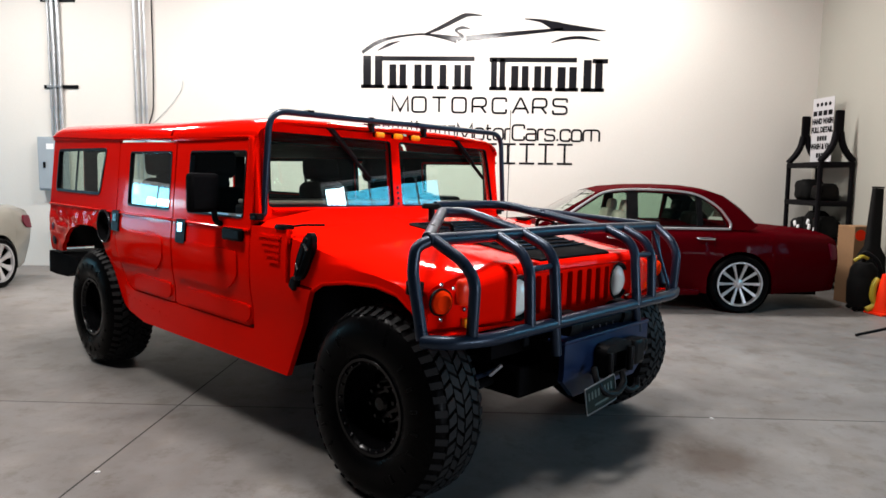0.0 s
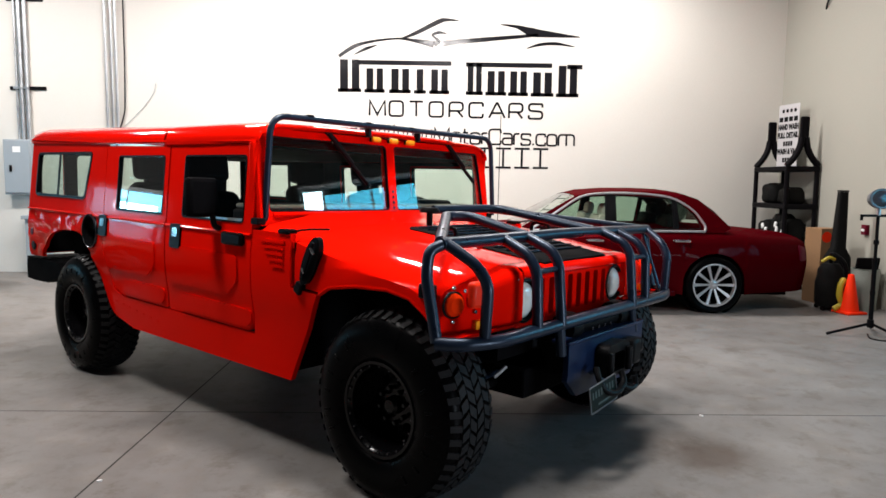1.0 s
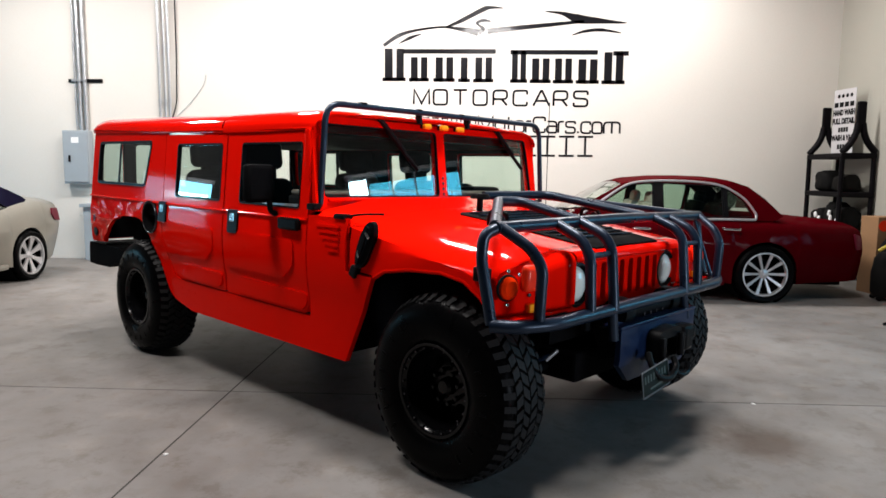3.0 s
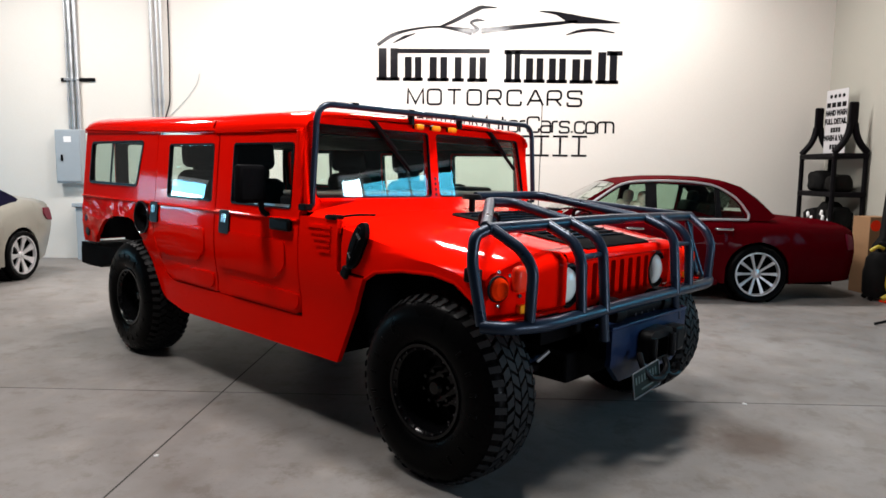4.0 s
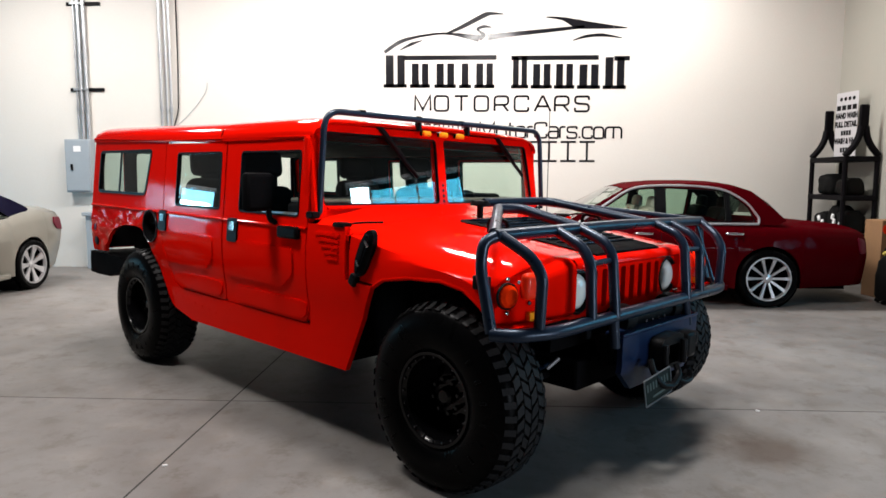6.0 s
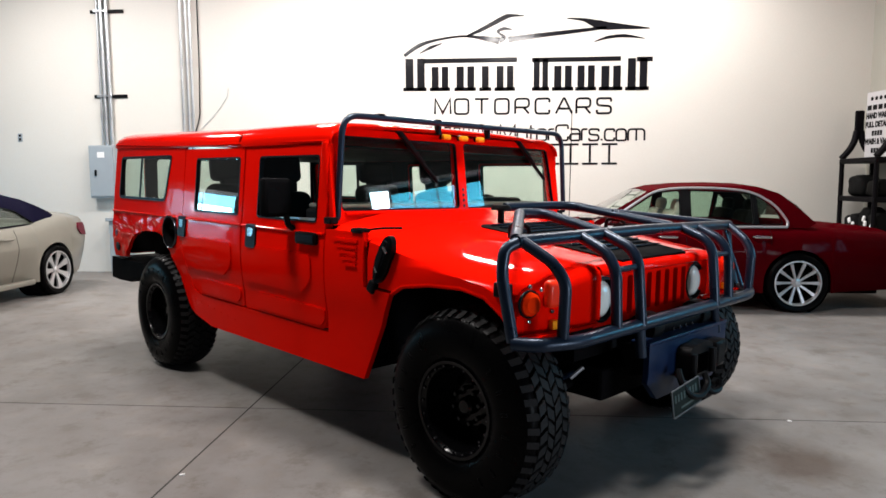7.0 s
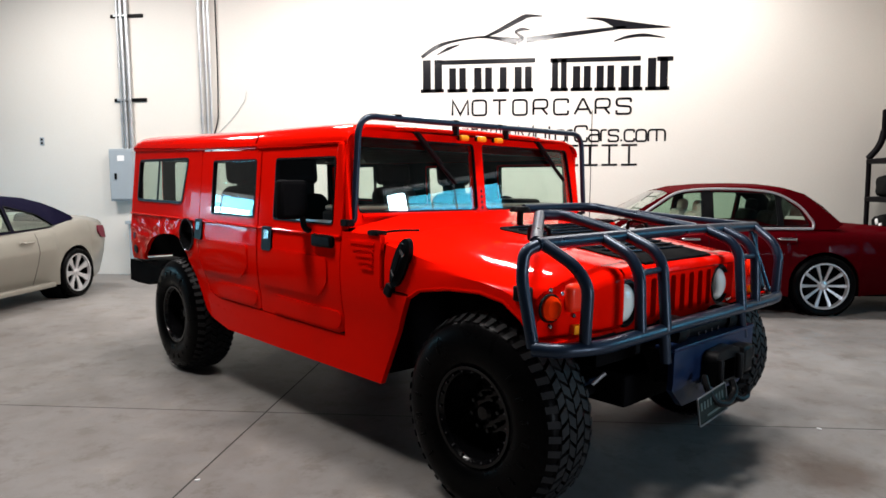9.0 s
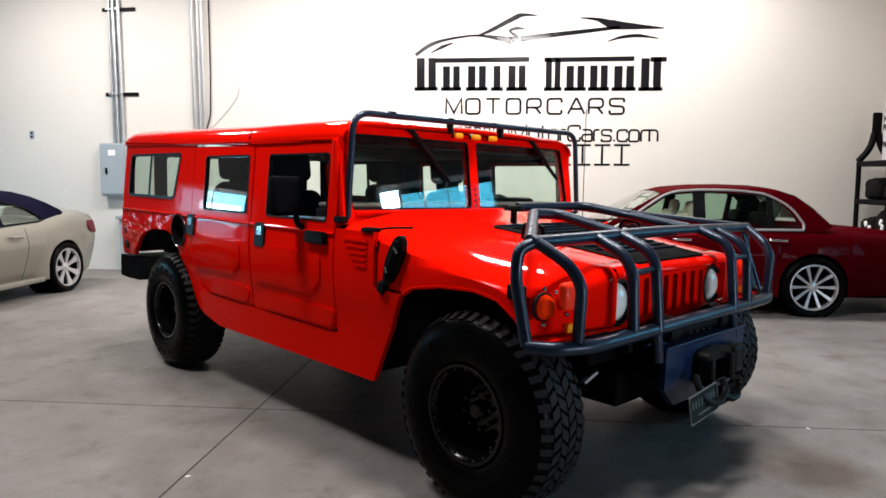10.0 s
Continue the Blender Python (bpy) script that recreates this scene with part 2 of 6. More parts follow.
CONCRETE = concrete()
SEALANT = grain(principled("dark_joint_sealant", (0.03, 0.028, 0.026), 0.8, 0, 0, 0.2), 0.3, 4, 60, 0.1, 0.001)


# ---- mesh helpers ----
def mesh_from(name, bm, material, angle=35):
    bmesh.ops.recalc_face_normals(bm, faces=bm.faces)
    me = bpy.data.meshes.new(name)
    for f in bm.faces:
        near = [g.calc_area() for e in f.edges for g in e.link_faces if g != f]
        f.smooth = not (len(near) > 2 and max(near) < 0.3 * f.calc_area())
    flags = [f.smooth for f in bm.faces]
    bm.to_mesh(me)
    bm.free()
    me.set_sharp_from_angle(angle=radians(angle))
    me.polygons.foreach_set("use_smooth", flags)
    me.materials.append(material)
    return me


def part(name, bm, material, parent, label="", angle=35):
    ob = new(name, mesh_from(name, bm, material, angle))
    ob.parent = parent
    if label:
        ob["label"] = label
    return ob


def solid(name, bm, material, label, category, group="", kind="", m=None, angle=35):
    ob = new(name, mesh_from(name, bm, material, angle))
    if m is not None:
        ob.matrix_world = m
    return tagged(ob, label, category, group, kind)


def thing(name, label, category, m, group="", kind=""):
    ob = new(name)
    ob.empty_display_size = 0.1
    ob.matrix_world = m
    return tagged(ob, label, category, group, kind)


def box(x0, x1, y0, y1, z0, z1, bevel=0.0, bm=None, m=None, seg=2):
    b = bmesh.new()
    bmesh.ops.create_cube(b, size=1)
    for v in b.verts:
        v.co = Vector((x0 + (v.co.x + .5) * (x1 - x0), y0 + (v.co.y + .5) * (y1 - y0), z0 + (v.co.z + .5) * (z1 - z0)))
    if bevel:
        bmesh.ops.bevel(b, geom=b.edges[:], offset=bevel, segments=seg, affect="EDGES", profile=0.5)
    return join(bm, b, m)


def join(bm, b, m=None):
    """b appended to bm (or b itself)."""
    if m is not None:
        bmesh.ops.transform(b, matrix=m, verts=b.verts)
    if bm is None:
        return b
    tmp = bpy.data.meshes.new("tmp")
    b.to_mesh(tmp)
    b.free()
    bm.from_mesh(tmp)
    bpy.data.meshes.remove(tmp)
    return bm


def fillet(pts, r, n=6, closed=False):
    """The polyline with its corners rounded."""
    pts = [Vector(p) for p in pts]
    out = []
    last = len(pts)
    for i, p in enumerate(pts):
        if not closed and i in (0, last - 1):
            out.append(p)
            continue
        a, c = pts[i - 1], pts[(i + 1) % last]
        u, w = (a - p), (c - p)
        d = min(r, u.length * .45, w.length * .45)
        s, e = p + u.normalized() * d, p + w.normalized() * d
        for k in range(n + 1):
            t = k / n
            out.append(s * (1 - t) ** 2 + p * 2 * t * (1 - t) + e * t * t)
    return out


def tube(pts, r, seg=12, bend=0.0, bm=None, closed=False, m=None, radii=None):
    pts = fillet(pts, bend, 6, closed) if bend else [Vector(p) for p in pts]
    b = bmesh.new()
    rings, n = [], len(pts)
    prev = None
    for i, p in enumerate(pts):
        a = pts[i - 1] if (i or closed) else p
        c = pts[(i + 1) % n] if (i < n - 1 or closed) else p
        t = (c - a).normalized()
        side = prev if prev is not None else t.orthogonal().normalized()
        side = (side - t * side.dot(t)).normalized()
        prev = side
        up = t.cross(side)
        rr = radii[i] if radii else r
        rings.append([b.verts.new(p + (side * math.cos(2 * math.pi * k / seg) + up * math.sin(2 * math.pi * k / seg)) * rr) for k in range(seg)])
    for i in range(n if closed else n - 1):
        q, s = rings[i], rings[(i + 1) % n]
        for k in range(seg):
            b.faces.new((q[k], q[(k + 1) % seg], s[(k + 1) % seg], s[k]))
    if not closed:
        b.faces.new(rings[0][::-1])
        b.faces.new(rings[-1])
    return join(bm, b, m)


def lathe(profile, seg=32, bm=None, m=None, closed=False):
    """Profile of (radius, along) turned round the z axis."""
    b = bmesh.new()
    rings = []
    for r, z in profile:
        if r < 1e-6:
            rings.append([b.verts.new((0, 0, z))])
        else:
            rings.append([b.verts.new((r * math.cos(2 * math.pi * k / seg), r * math.sin(2 * math.pi * k / seg), z)) for k in range(seg)])
    pairs = list(zip(rings, rings[1:])) + ([(rings[-1], rings[0])] if closed else [])
    for q, s in pairs:
        for k in range(seg):
            k2 = (k + 1) % seg
            if len(q) == 1 and len(s) == 1:
                continue
            if len(q) == 1:
                b.faces.new((q[0], s[k2], s[k]))
            elif len(s) == 1:
                b.faces.new((q[k], q[k2], s[0]))
            else:
                b.faces.new((q[k], q[k2], s[k2], s[k]))
    return join(bm, b, m)


def rounded(pts, r, n=4):
    return [(p.x, p.y) for p in fillet([(x, y, 0) for x, y in pts], r, n, True)]


def sheet(outline, holes, place, thick, bm=None, m=None, cuts=(), stations=()):
    """A flat outline with holes, laid in space by place(u, v, w), w from 0 to thick; cut level at cuts and upright at stations so that it can bend."""
    f = bmesh.new()
    edges = []
    for loop in (outline, *holes):
        vs = [f.verts.new((u, v, 0)) for u, v in loop]
        edges += [f.edges.new((vs[i], vs[(i + 1) % len(vs)])) for i in range(len(vs))]
    bmesh.ops.triangle_fill(f, use_beauty=True, use_dissolve=False, edges=edges)
    for level in cuts:
        bmesh.ops.bisect_plane(f, geom=f.verts[:] + f.edges[:] + f.faces[:], plane_co=(0, level, 0), plane_no=(0, 1, 0))
    for station in stations:
        bmesh.ops.bisect_plane(f, geom=f.verts[:] + f.edges[:] + f.faces[:], plane_co=(station, 0, 0), plane_no=(1, 0, 0))
    f.verts.index_update()
    b = bmesh.new()
    top = [b.verts.new(place(v.co.x, v.co.y, 0)) for v in f.verts]
    low = [b.verts.new(place(v.co.x, v.co.y, thick)) for v in f.verts]
    for q in f.faces:
        ids = [v.index for v in q.verts]
        b.faces.new([top[i] for i in ids])
        b.faces.new([low[i] for i in reversed(ids)])
    for e in f.edges:
        if len(e.link_faces) == 1:
            i, k = e.verts[0].index, e.verts[1].index
            b.faces.new((top[i], top[k], low[k], low[i]))
    f.free()
    return join(bm, b, m)


def loft(sections, bm=None, cap=False, m=None):
    """Open sections of equal count joined in order."""
    b = bmesh.new()
    rows = [[b.verts.new(p) for p in s] for s in sections]
    for q, s in zip(rows, rows[1:]):
        for k in range(len(q) - 1):
            b.faces.new((q[k], q[k + 1], s[k + 1], s[k]))
    if cap:
        b.faces.new(rows[0])
        b.faces.new(rows[-1][::-1])
    return join(bm, b, m)


def lerp_table(table, x):
    """Smooth value from rows (x, value)."""
    if x <= table[0][0]:
        return table[0][1]
    for (a, p), (c, q) in zip(table, table[1:]):
        if x <= c:
            return p + (q - p) * (x - a) / (c - a)
    return table[-1][1]


# ---- the hall ----
T_WALL = 0.25
north = box(WEST - T_WALL, WALL_X + T_WALL, WALL_Y, WALL_Y + T_WALL, 0, TOP)
solid("wall_north", north, WALLPAINT, "tall off-white painted showroom wall with black lettering", "wall", kind="structure")
solid("wall_south", box(WEST - T_WALL, WALL_X + T_WALL, SOUTH - T_WALL, SOUTH, 0, TOP), DECK, "plain charcoal block wall of the hall", "wall", kind="structure")


def wall_with_doors(name, x0, x1, openings, label, mat, end=WALL_Y):
    """Side wall from the south end up to end, with openings (y0, y1, height) in rising y."""
    b, start = None, SOUTH
    for y0, y1, height in openings:
        b = box(x0, x1, start, y0, 0, TOP, bm=b)
        box(x0, x1, y0, y1, height, TOP, bm=b)
        start = y1
    box(x0, x1, start, end, 0, TOP, bm=b)
    return solid(name, b, mat, label, "wall", kind="structure")


wall_with_doors("wall_east", WALL_X, WALL_X + T_WALL, [(-5.9, -3.3, 2.56), (-0.2, 1.62, 2.56)], "charcoal block side wall with two glazed door openings, one added", DECK, 2.3)
solid("wall_east_front", box(WALL_X, WALL_X + T_WALL, 2.3, WALL_Y, 0, TOP), EASTSHADE, "off-white side wall beside the rack, shade in its colour", "wall", kind="structure")
wall_with_doors("wall_west", WEST - T_WALL, WEST, [(2.65, 4.0, 2.06)], "charcoal block far side wall with glazed door opening", DECK)
solid("ceiling", box(WEST - T_WALL, WALL_X + T_WALL, SOUTH - T_WALL, WALL_Y + T_WALL, TOP, TOP + 0.2), CEIL, "dark metal deck ceiling of the hall", "ceiling", kind="structure")


def glazed_door(name, x, out, y0, y1, height, cols, label):
    """Overhead door of slim bars and full rows of panes."""
    d = thing(name, label, "glazed door", pose(x, 0, 0), kind="structure")
    rows = 4
    for i in range(rows + 1):
        z = height * i / rows
        part("rail", box(out * 0.04, out * 0.09, y0, y1, max(0.0, z - 0.02), min(height, z + 0.02), 0.004), STEEL, d)
    for i in range(cols + 1):
        y = y0 + (y1 - y0) * i / cols
        for k in range(rows):
            part("mullion", box(out * 0.045, out * 0.085, max(y0, y - 0.014), min(y1, y + 0.014), height * k / rows + 0.021, height * (k + 1) / rows - 0.021, 0.003), STEEL, d)
    for i in range(cols):
        for k in range(rows):
            a, c = y0 + (y1 - y0) * i / cols, y0 + (y1 - y0) * (i + 1) / cols
            p = part("pane", box(out * 0.062, out * 0.068, a + 0.014, c - 0.014, height * k / rows + 0.02, height * (k + 1) / rows - 0.02), GLASS, d)
            p.visible_shadow = False
    return d


glazed_door("door_1", WALL_X, 1, -0.2, 1.62, 2.50, 5, "glazed door with blue daylight behind")
# unseen door, added only to house the fill light for the nose
glazed_door("added_door_3", WALL_X, 1, -5.9, -3.3, 2.50, 5, "added unseen glazed door holding the nose fill light")
glazed_door("door_2", WEST, -1, 2.65, 4.0, 2.0, 2, "glazed door with blue daylight outside")
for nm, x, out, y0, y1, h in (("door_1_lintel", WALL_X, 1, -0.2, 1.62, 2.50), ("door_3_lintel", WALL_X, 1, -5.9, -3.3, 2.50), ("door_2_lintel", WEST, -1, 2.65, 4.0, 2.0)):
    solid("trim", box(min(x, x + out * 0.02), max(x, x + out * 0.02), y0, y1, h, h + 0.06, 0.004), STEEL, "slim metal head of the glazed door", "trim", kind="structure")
solid("backdrop", box(WALL_X + 0.27, WALL_X + 0.29, -0.5, 2.0, 0, 2.8), CEIL, "plain dark screen outside the glazed door", "backdrop", kind="structure")
solid("backdrop", box(WALL_X + 0.27, WALL_X + 0.29, -6.2, -3.0, 0, 2.8), CEIL, "plain dark screen outside the added door", "backdrop", kind="structure")
solid("backdrop", box(WEST - 0.29, WEST - 0.27, 2.4, 4.3, 0, 2.5), CEIL, "plain dark screen outside the far door", "backdrop", kind="structure")

floor = tagged(new("floor", mesh_from("floor", box(WEST - T_WALL, WALL_X + T_WALL, SOUTH - T_WALL, WALL_Y + T_WALL, -0.3, -0.02), DARK)), "grey sealed concrete floor with saw-cut joints", "floor", kind="structure")
XS, YS = [WEST - 0.2, -8.2, -2.1, WALL_X + 0.2], [SOUTH - 0.2, -5.6, 0.36, WALL_Y + 0.2]
for xa, xb in zip(XS, XS[1:]):
    for ya, yb in zip(YS, YS[1:]):
        part("slab", box(xa + 0.006, xb - 0.006, ya + 0.006, yb - 0.006, -0.05, 0), CONCRETE, floor, angle=20)
for x in XS[1:-1]:
    part("joint_filler", box(x - 0.0055, x + 0.0055, YS[0], YS[-1], -0.03, -0.0015), SEALANT, floor)
for y in YS[1:-1]:
    for xa, xb in zip(XS, XS[1:]):
        part("joint_filler", box(xa + 0.006, xb - 0.006, y - 0.0055, y + 0.0055, -0.03, -0.0015), SEALANT, floor)


# fixtures of the ceiling
def ceiling_light(lx, ly):
    f = thing("ceiling_light", "white box ceiling light with bright diffuser", "ceiling light", pose(lx, ly, TOP), "ceiling lights")
    b = box(-0.64, 0.64, -0.30, 0.30, -0.28, -0.2, 0.01)
    part("housing", b, WHITE, f)
    for sx in (-0.5, 0.5):
        part("hanger", tube([(sx, 0, -0.2), (sx, 0, 0)], 0.008, 8), STEEL, f)


for lx, ly, lw in CEILING_LIGHTS:
    ceiling_light(lx, ly)

# ---- mural on the north wall ----
mural = thing("wall_mural", "black painted car outline and lettering on wall", "wall sign", pose(0, WALL_Y, 0))


def ribbon(spine, widths):
    """Brush stroke along spine with the given widths."""
    p = [Vector((x, z, 0)) for x, z in spine]
    fine, wide = [], []
    for i in range(len(p) - 1):
        a, c = p[i - 1] if i else p[i], p[i + 2] if i + 2 < len(p) else p[i + 1]
        for k in range(8):
            t = k / 8
            q = 0.5 * (2 * p[i] + (p[i + 1] - a) * t + (2 * a - 5 * p[i] + 4 * p[i + 1] - c) * t * t + (3 * p[i] - a - 3 * p[i + 1] + c) * t ** 3)
            fine.append(q)
            wide.append(widths[i] * (1 - t) + widths[i + 1] * t)
    fine.append(p[-1])
    wide.append(widths[-1])
    left, right = [], []
    for i, q in enumerate(fine):
        d = (fine[min(i + 1, len(fine) - 1)] - fine[max(i - 1, 0)]).normalized()
        nrm = Vector((-d.y, d.x, 0)) * max(wide[i], 0.002) / 2
        left.append(q + nrm)
        right.append(q - nrm)
    b = bmesh.new()
    rows = [[b.verts.new((q.x, -0.004, q.y)) for q in side] for side in (left, right)]
    low = [[b.verts.new((q.x, 0.0, q.y)) for q in side] for side in (left, right)]
    for i in range(len(fine) - 1):
        b.faces.new((rows[0][i], rows[0][i + 1], rows[1][i + 1], rows[1][i]))
        for k in (0, 1):
            b.faces.new((rows[k][i], rows[k][i + 1], low[k][i + 1], low[k][i]))
    return b


STROKES = [
    ([(-1.93, 3.46), (-1.70, 3.61), (-1.44, 3.69), (-1.08, 3.74), (-0.88, 3.735), (-0.64, 3.70), (-0.44, 3.66)], [0.05, 0.06, 0.04, 0.03, 0.035, 0.07, 0.11]),
    ([(-0.44, 3.665), (-0.36, 3.71), (-0.43, 3.77), (-0.46, 3.81), (-0.36, 3.845), (-0.24, 3.83)], [0.08, 0.06, 0.03, 0.04, 0.05, 0.01]),
    ([(-1.69, 3.49), (-1.51, 3.58), (-1.33, 3.64)], [0.01, 0.05, 0.01]),
    ([(-0.97, 3.735), (-0.73, 3.83), (-0.37, 4.01), (-0.25, 4.04), (-0.05, 4.03)], [0.02, 0.06, 0.075, 0.05, 0.01]),
    ([(-0.30, 3.68), (0.16, 3.73), (0.69, 3.78), (1.20, 3.83)], [0.085, 0.07, 0.06, 0.04]),
    ([(0.60, 3.98), (0.86, 3.95), (1.10, 3.87), (1.40, 3.84), (1.86, 3.805)], [0.01, 0.05, 0.14, 0.09, 0.01]),
    ([(1.02, 3.62), (1.22, 3.68), (1.48, 3.70), (1.78, 3.655)], [0.01, 0.045, 0.05, 0.01]),
]
for spine, widths in STROKES:
    part("stroke", ribbon(spine, widths), PAINT_BLACK, mural)


def block(x0, x1, z0, z1):
    part("bar", box(x0, x1, -0.004, 0, z0, z1), PAINT_BLACK, mural)


def slope(x):
    return -0.0105 * (x - 0.0)


for x0, x1, z in ((-1.63, -0.16, 3.372), (0.07, 1.43, 3.36), (1.67, 1.91, 3.345)):
    block(x0, x1, z - 0.035, z + 0.035)
# heavy name line as plain upright bars with feet, one pair to a character
NAME = [(-1.95, -1.58, 3.41), (-1.53, -1.21, 3.28), (-1.14, -0.80, 3.28), (-0.75, -0.56, 3.28), (-0.51, -0.19, 3.28),
        (0.07, 0.34, 3.39), (0.38, 0.71, 3.27), (0.74, 1.06, 3.27), (1.10, 1.46, 3.26), (1.50, 1.86, 3.37)]
for x0, x1, z1 in NAME:
    z0, wd = 2.90 + slope(x0 + 0.8), x1 - x0
    for a, c in (((0.10, 0.44), (0.60, 0.92)) if wd > 0.25 else ((0.22, 0.78),)):
        block(x0 + a * wd, x0 + c * wd, z0, z1 + slope(x0 + 0.8) * 0.3)
    block(x0, x1, z0, z0 + 0.055)
# thin address and number lines as plain bars
for i in range(10):
    x = -1.90 + i * 0.149
    tall = i in (5, 10, 15)
    for dx in (0.0, 0.085):
        block(x + dx, x + dx + 0.022, 2.165 + slope(x), (2.40 if tall else 2.34) + slope(x))
    block(x + 0.023, x + 0.084, 2.31 + slope(x), 2.335 + slope(x))
for i in range(10):
    x = -1.52 + i * 0.298
    block(x, x + 0.24, 1.74, 1.772)
    block(x, x + 0.24, 2.04, 2.072)
    block(x + 0.10, x + 0.134, 1.774, 2.038)


def lettering(text, size, x, z, width, parent, place, material=PAINT_BLACK, name="lettering", depth=0.004, thin=0.0):
    """Built-in font, scaled to a width; place(u, v) puts it."""
    cu = bpy.data.curves.new("text", "FONT")
    cu.body, cu.size, cu.extrude, cu.resolution_u = text, size, depth / 2, 4
    cu.offset = thin
    tmp = bpy.data.objects.new("text", cu)
    me = bpy.data.meshes.new_from_object(tmp)
    bpy.data.objects.remove(tmp)
    xs = [v.co.x for v in me.vertices]
    ys = [v.co.y for v in me.vertices]
    kx, kz = width / (max(xs) - min(xs)), size / (max(ys) - min(ys))
    for v in me.vertices:
        v.co = place(x + (v.co.x - min(xs)) * kx, z + (v.co.y - min(ys)) * kz, v.co.z)
    me.name = name
    me.materials.append(material)
    ob = new(name, me)
    ob.parent = parent
    return ob



# thin technical capitals and small letters, each a set of strokes in a unit cell
GLYPHS = {
    "M": [[(0, 0), (0.03, 1), (0.5, 0.06), (0.97, 1), (1, 0)]],
    "O": [[(0.5, 0), (1, 0), (1, 1), (0, 1), (0, 0), (0.5, 0)]],
    "T": [[(0, 1), (1, 1)], [(0.5, 1), (0.5, 0)]],
    "R": [[(0, 0), (0, 1), (1, 1), (1, 0.42), (0, 0.42)], [(0.62, 0.42), (1, 0)]],
    "C": [[(1, 0.74), (1, 1), (0, 1), (0, 0), (1, 0), (1, 0.26)]],
    "A": [[(0, 0), (0.46, 1), (0.54, 1), (1, 0)], [(0.17, 0.33), (0.83, 0.33)]],
    "S": [[(1, 0.76), (1, 1), (0, 1), (0, 0.54), (1, 0.48), (1, 0), (0, 0), (0, 0.24)]],
    "o": [[(0.5, 0), (1, 0), (1, 0.74), (0, 0.74), (0, 0), (0.5, 0)]],
    "t": [[(0.32, 1), (0.32, 0), (1, 0)], [(0, 0.74), (0.95, 0.74)]],
    "r": [[(0, 0), (0, 0.74), (1, 0.74)]],
    "a": [[(0.05, 0.74), (1, 0.74), (1, 0)], [(1, 0.43), (0, 0.43), (0, 0), (1, 0)]],
    "s": [[(1, 0.58), (1, 0.74), (0, 0.74), (0, 0.4), (1, 0.35), (1, 0), (0, 0), (0, 0.16)]],
    "c": [[(1, 0.55), (1, 0.74), (0, 0.74), (0, 0), (1, 0), (1, 0.19)]],
    "m": [[(0, 0), (0, 0.74), (1, 0.74), (1, 0)], [(0.5, 0.74), (0.5, 0)]],
    ".": [[(0.5, 0), (0.5, 0.12)]],
}


def stroke_letter(ch, x, z, width, height, pen):
    b = bmesh.new()
    for line in GLYPHS[ch]:
        pts = [Vector((x + u * width, z + v * height, 0)) for u, v in line]
        if ch not in "MAT.":
            pts = fillet(pts, 0.055, 4)
        left, right = [], []
        for i, p in enumerate(pts):
            d0 = (p - pts[i - 1]).normalized() if i else (pts[1] - p).normalized()
            d1 = (pts[i + 1] - p).normalized() if i < len(pts) - 1 else d0
            t = (d0 + d1).normalized() if (d0 + d1).length > 0.1 else d0
            k = pen / 2 / max(0.45, t.dot(d0))
            n = Vector((-t.y, t.x, 0)) * k
            left.append(p + n)
            right.append(p - n)
        loft([[Vector((q.x, -0.004, q.y)) for q in left], [Vector((q.x, -0.004, q.y)) for q in right]], b)
        loft([[Vector((q.x, -0.004, q.y)) for q in left], [Vector((q.x, 0.0, q.y)) for q in left]], b)
        loft([[Vector((q.x, -0.004, q.y)) for q in right], [Vector((q.x, 0.0, q.y)) for q in right]], b)
    part("letter", b, PAINT_BLACK, mural)


for i, ch in enumerate("MOTORCARS"):
    x = -1.45 + i * 0.316
    stroke_letter(ch, x, 2.55 + slope(x + 1.4) * 0.7, {"M": 0.25, "A": 0.25}.get(ch, 0.215), 0.23, 0.033)
x = -0.42
for ch, wd in zip("MotorCars.com", (0.24, 0.15, 0.09, 0.15, 0.085, 0.185, 0.15, 0.085, 0.145, 0.03, 0.145, 0.15, 0.25)):
    stroke_letter(ch, x, 2.13 + slope(x + 0.4), wd, 0.235, 0.029)
    x += wd + 0.0315

# ---- electrical things on the north wall ----
panel = thing("electrical_panel", "grey steel breaker panel with small white label", "electrical panel", pose(-6.925, WALL_Y, 0))
part("cabinet", box(-0.215, 0.215, -0.14, 0, 1.24, 2.10, 0.008), GREYBOX, panel)
part("door", box(-0.198, 0.198, -0.155, -0.141, 1.27, 2.08, 0.006), GREYBOX, panel)
part("latch", box(-0.115, -0.08, -0.175, -0.154, 1.60, 1.70, 0.006), BLACK, panel)
part("label", box(-0.06, 0.06, -0.158, -0.1545, 1.90, 1.99), WHITE, panel)
low = thing("wall_cabinet", "small grey metal cabinet standing against wall", "cabinet", pose(-6.66, WALL_Y, 0))
part("body", box(-0.15, 0.16, -0.22, 0, 0.0, 0.86, 0.008), GREYBOX, low)
part("cap", box(-0.19, 0.20, -0.26, 0, 0.862, 0.92, 0.01), GREYBOX, low)


def conduit(x, z0, r, kind_label, mat=STEEL):
    c = thing("conduit", kind_label, "conduit", pose(x, WALL_Y, 0), "wall conduits")
    part("pipe", tube([(0, -0.045, z0), (0, -0.045, TOP)], r, 14), mat, c)
    for z in (2.55, 3.4, 4.6):
        if z > z0 + 0.1:
            part("coupling", tube([(0, -0.045, z), (0, -0.045, z + 0.07)], r + 0.006, 14), mat, c)


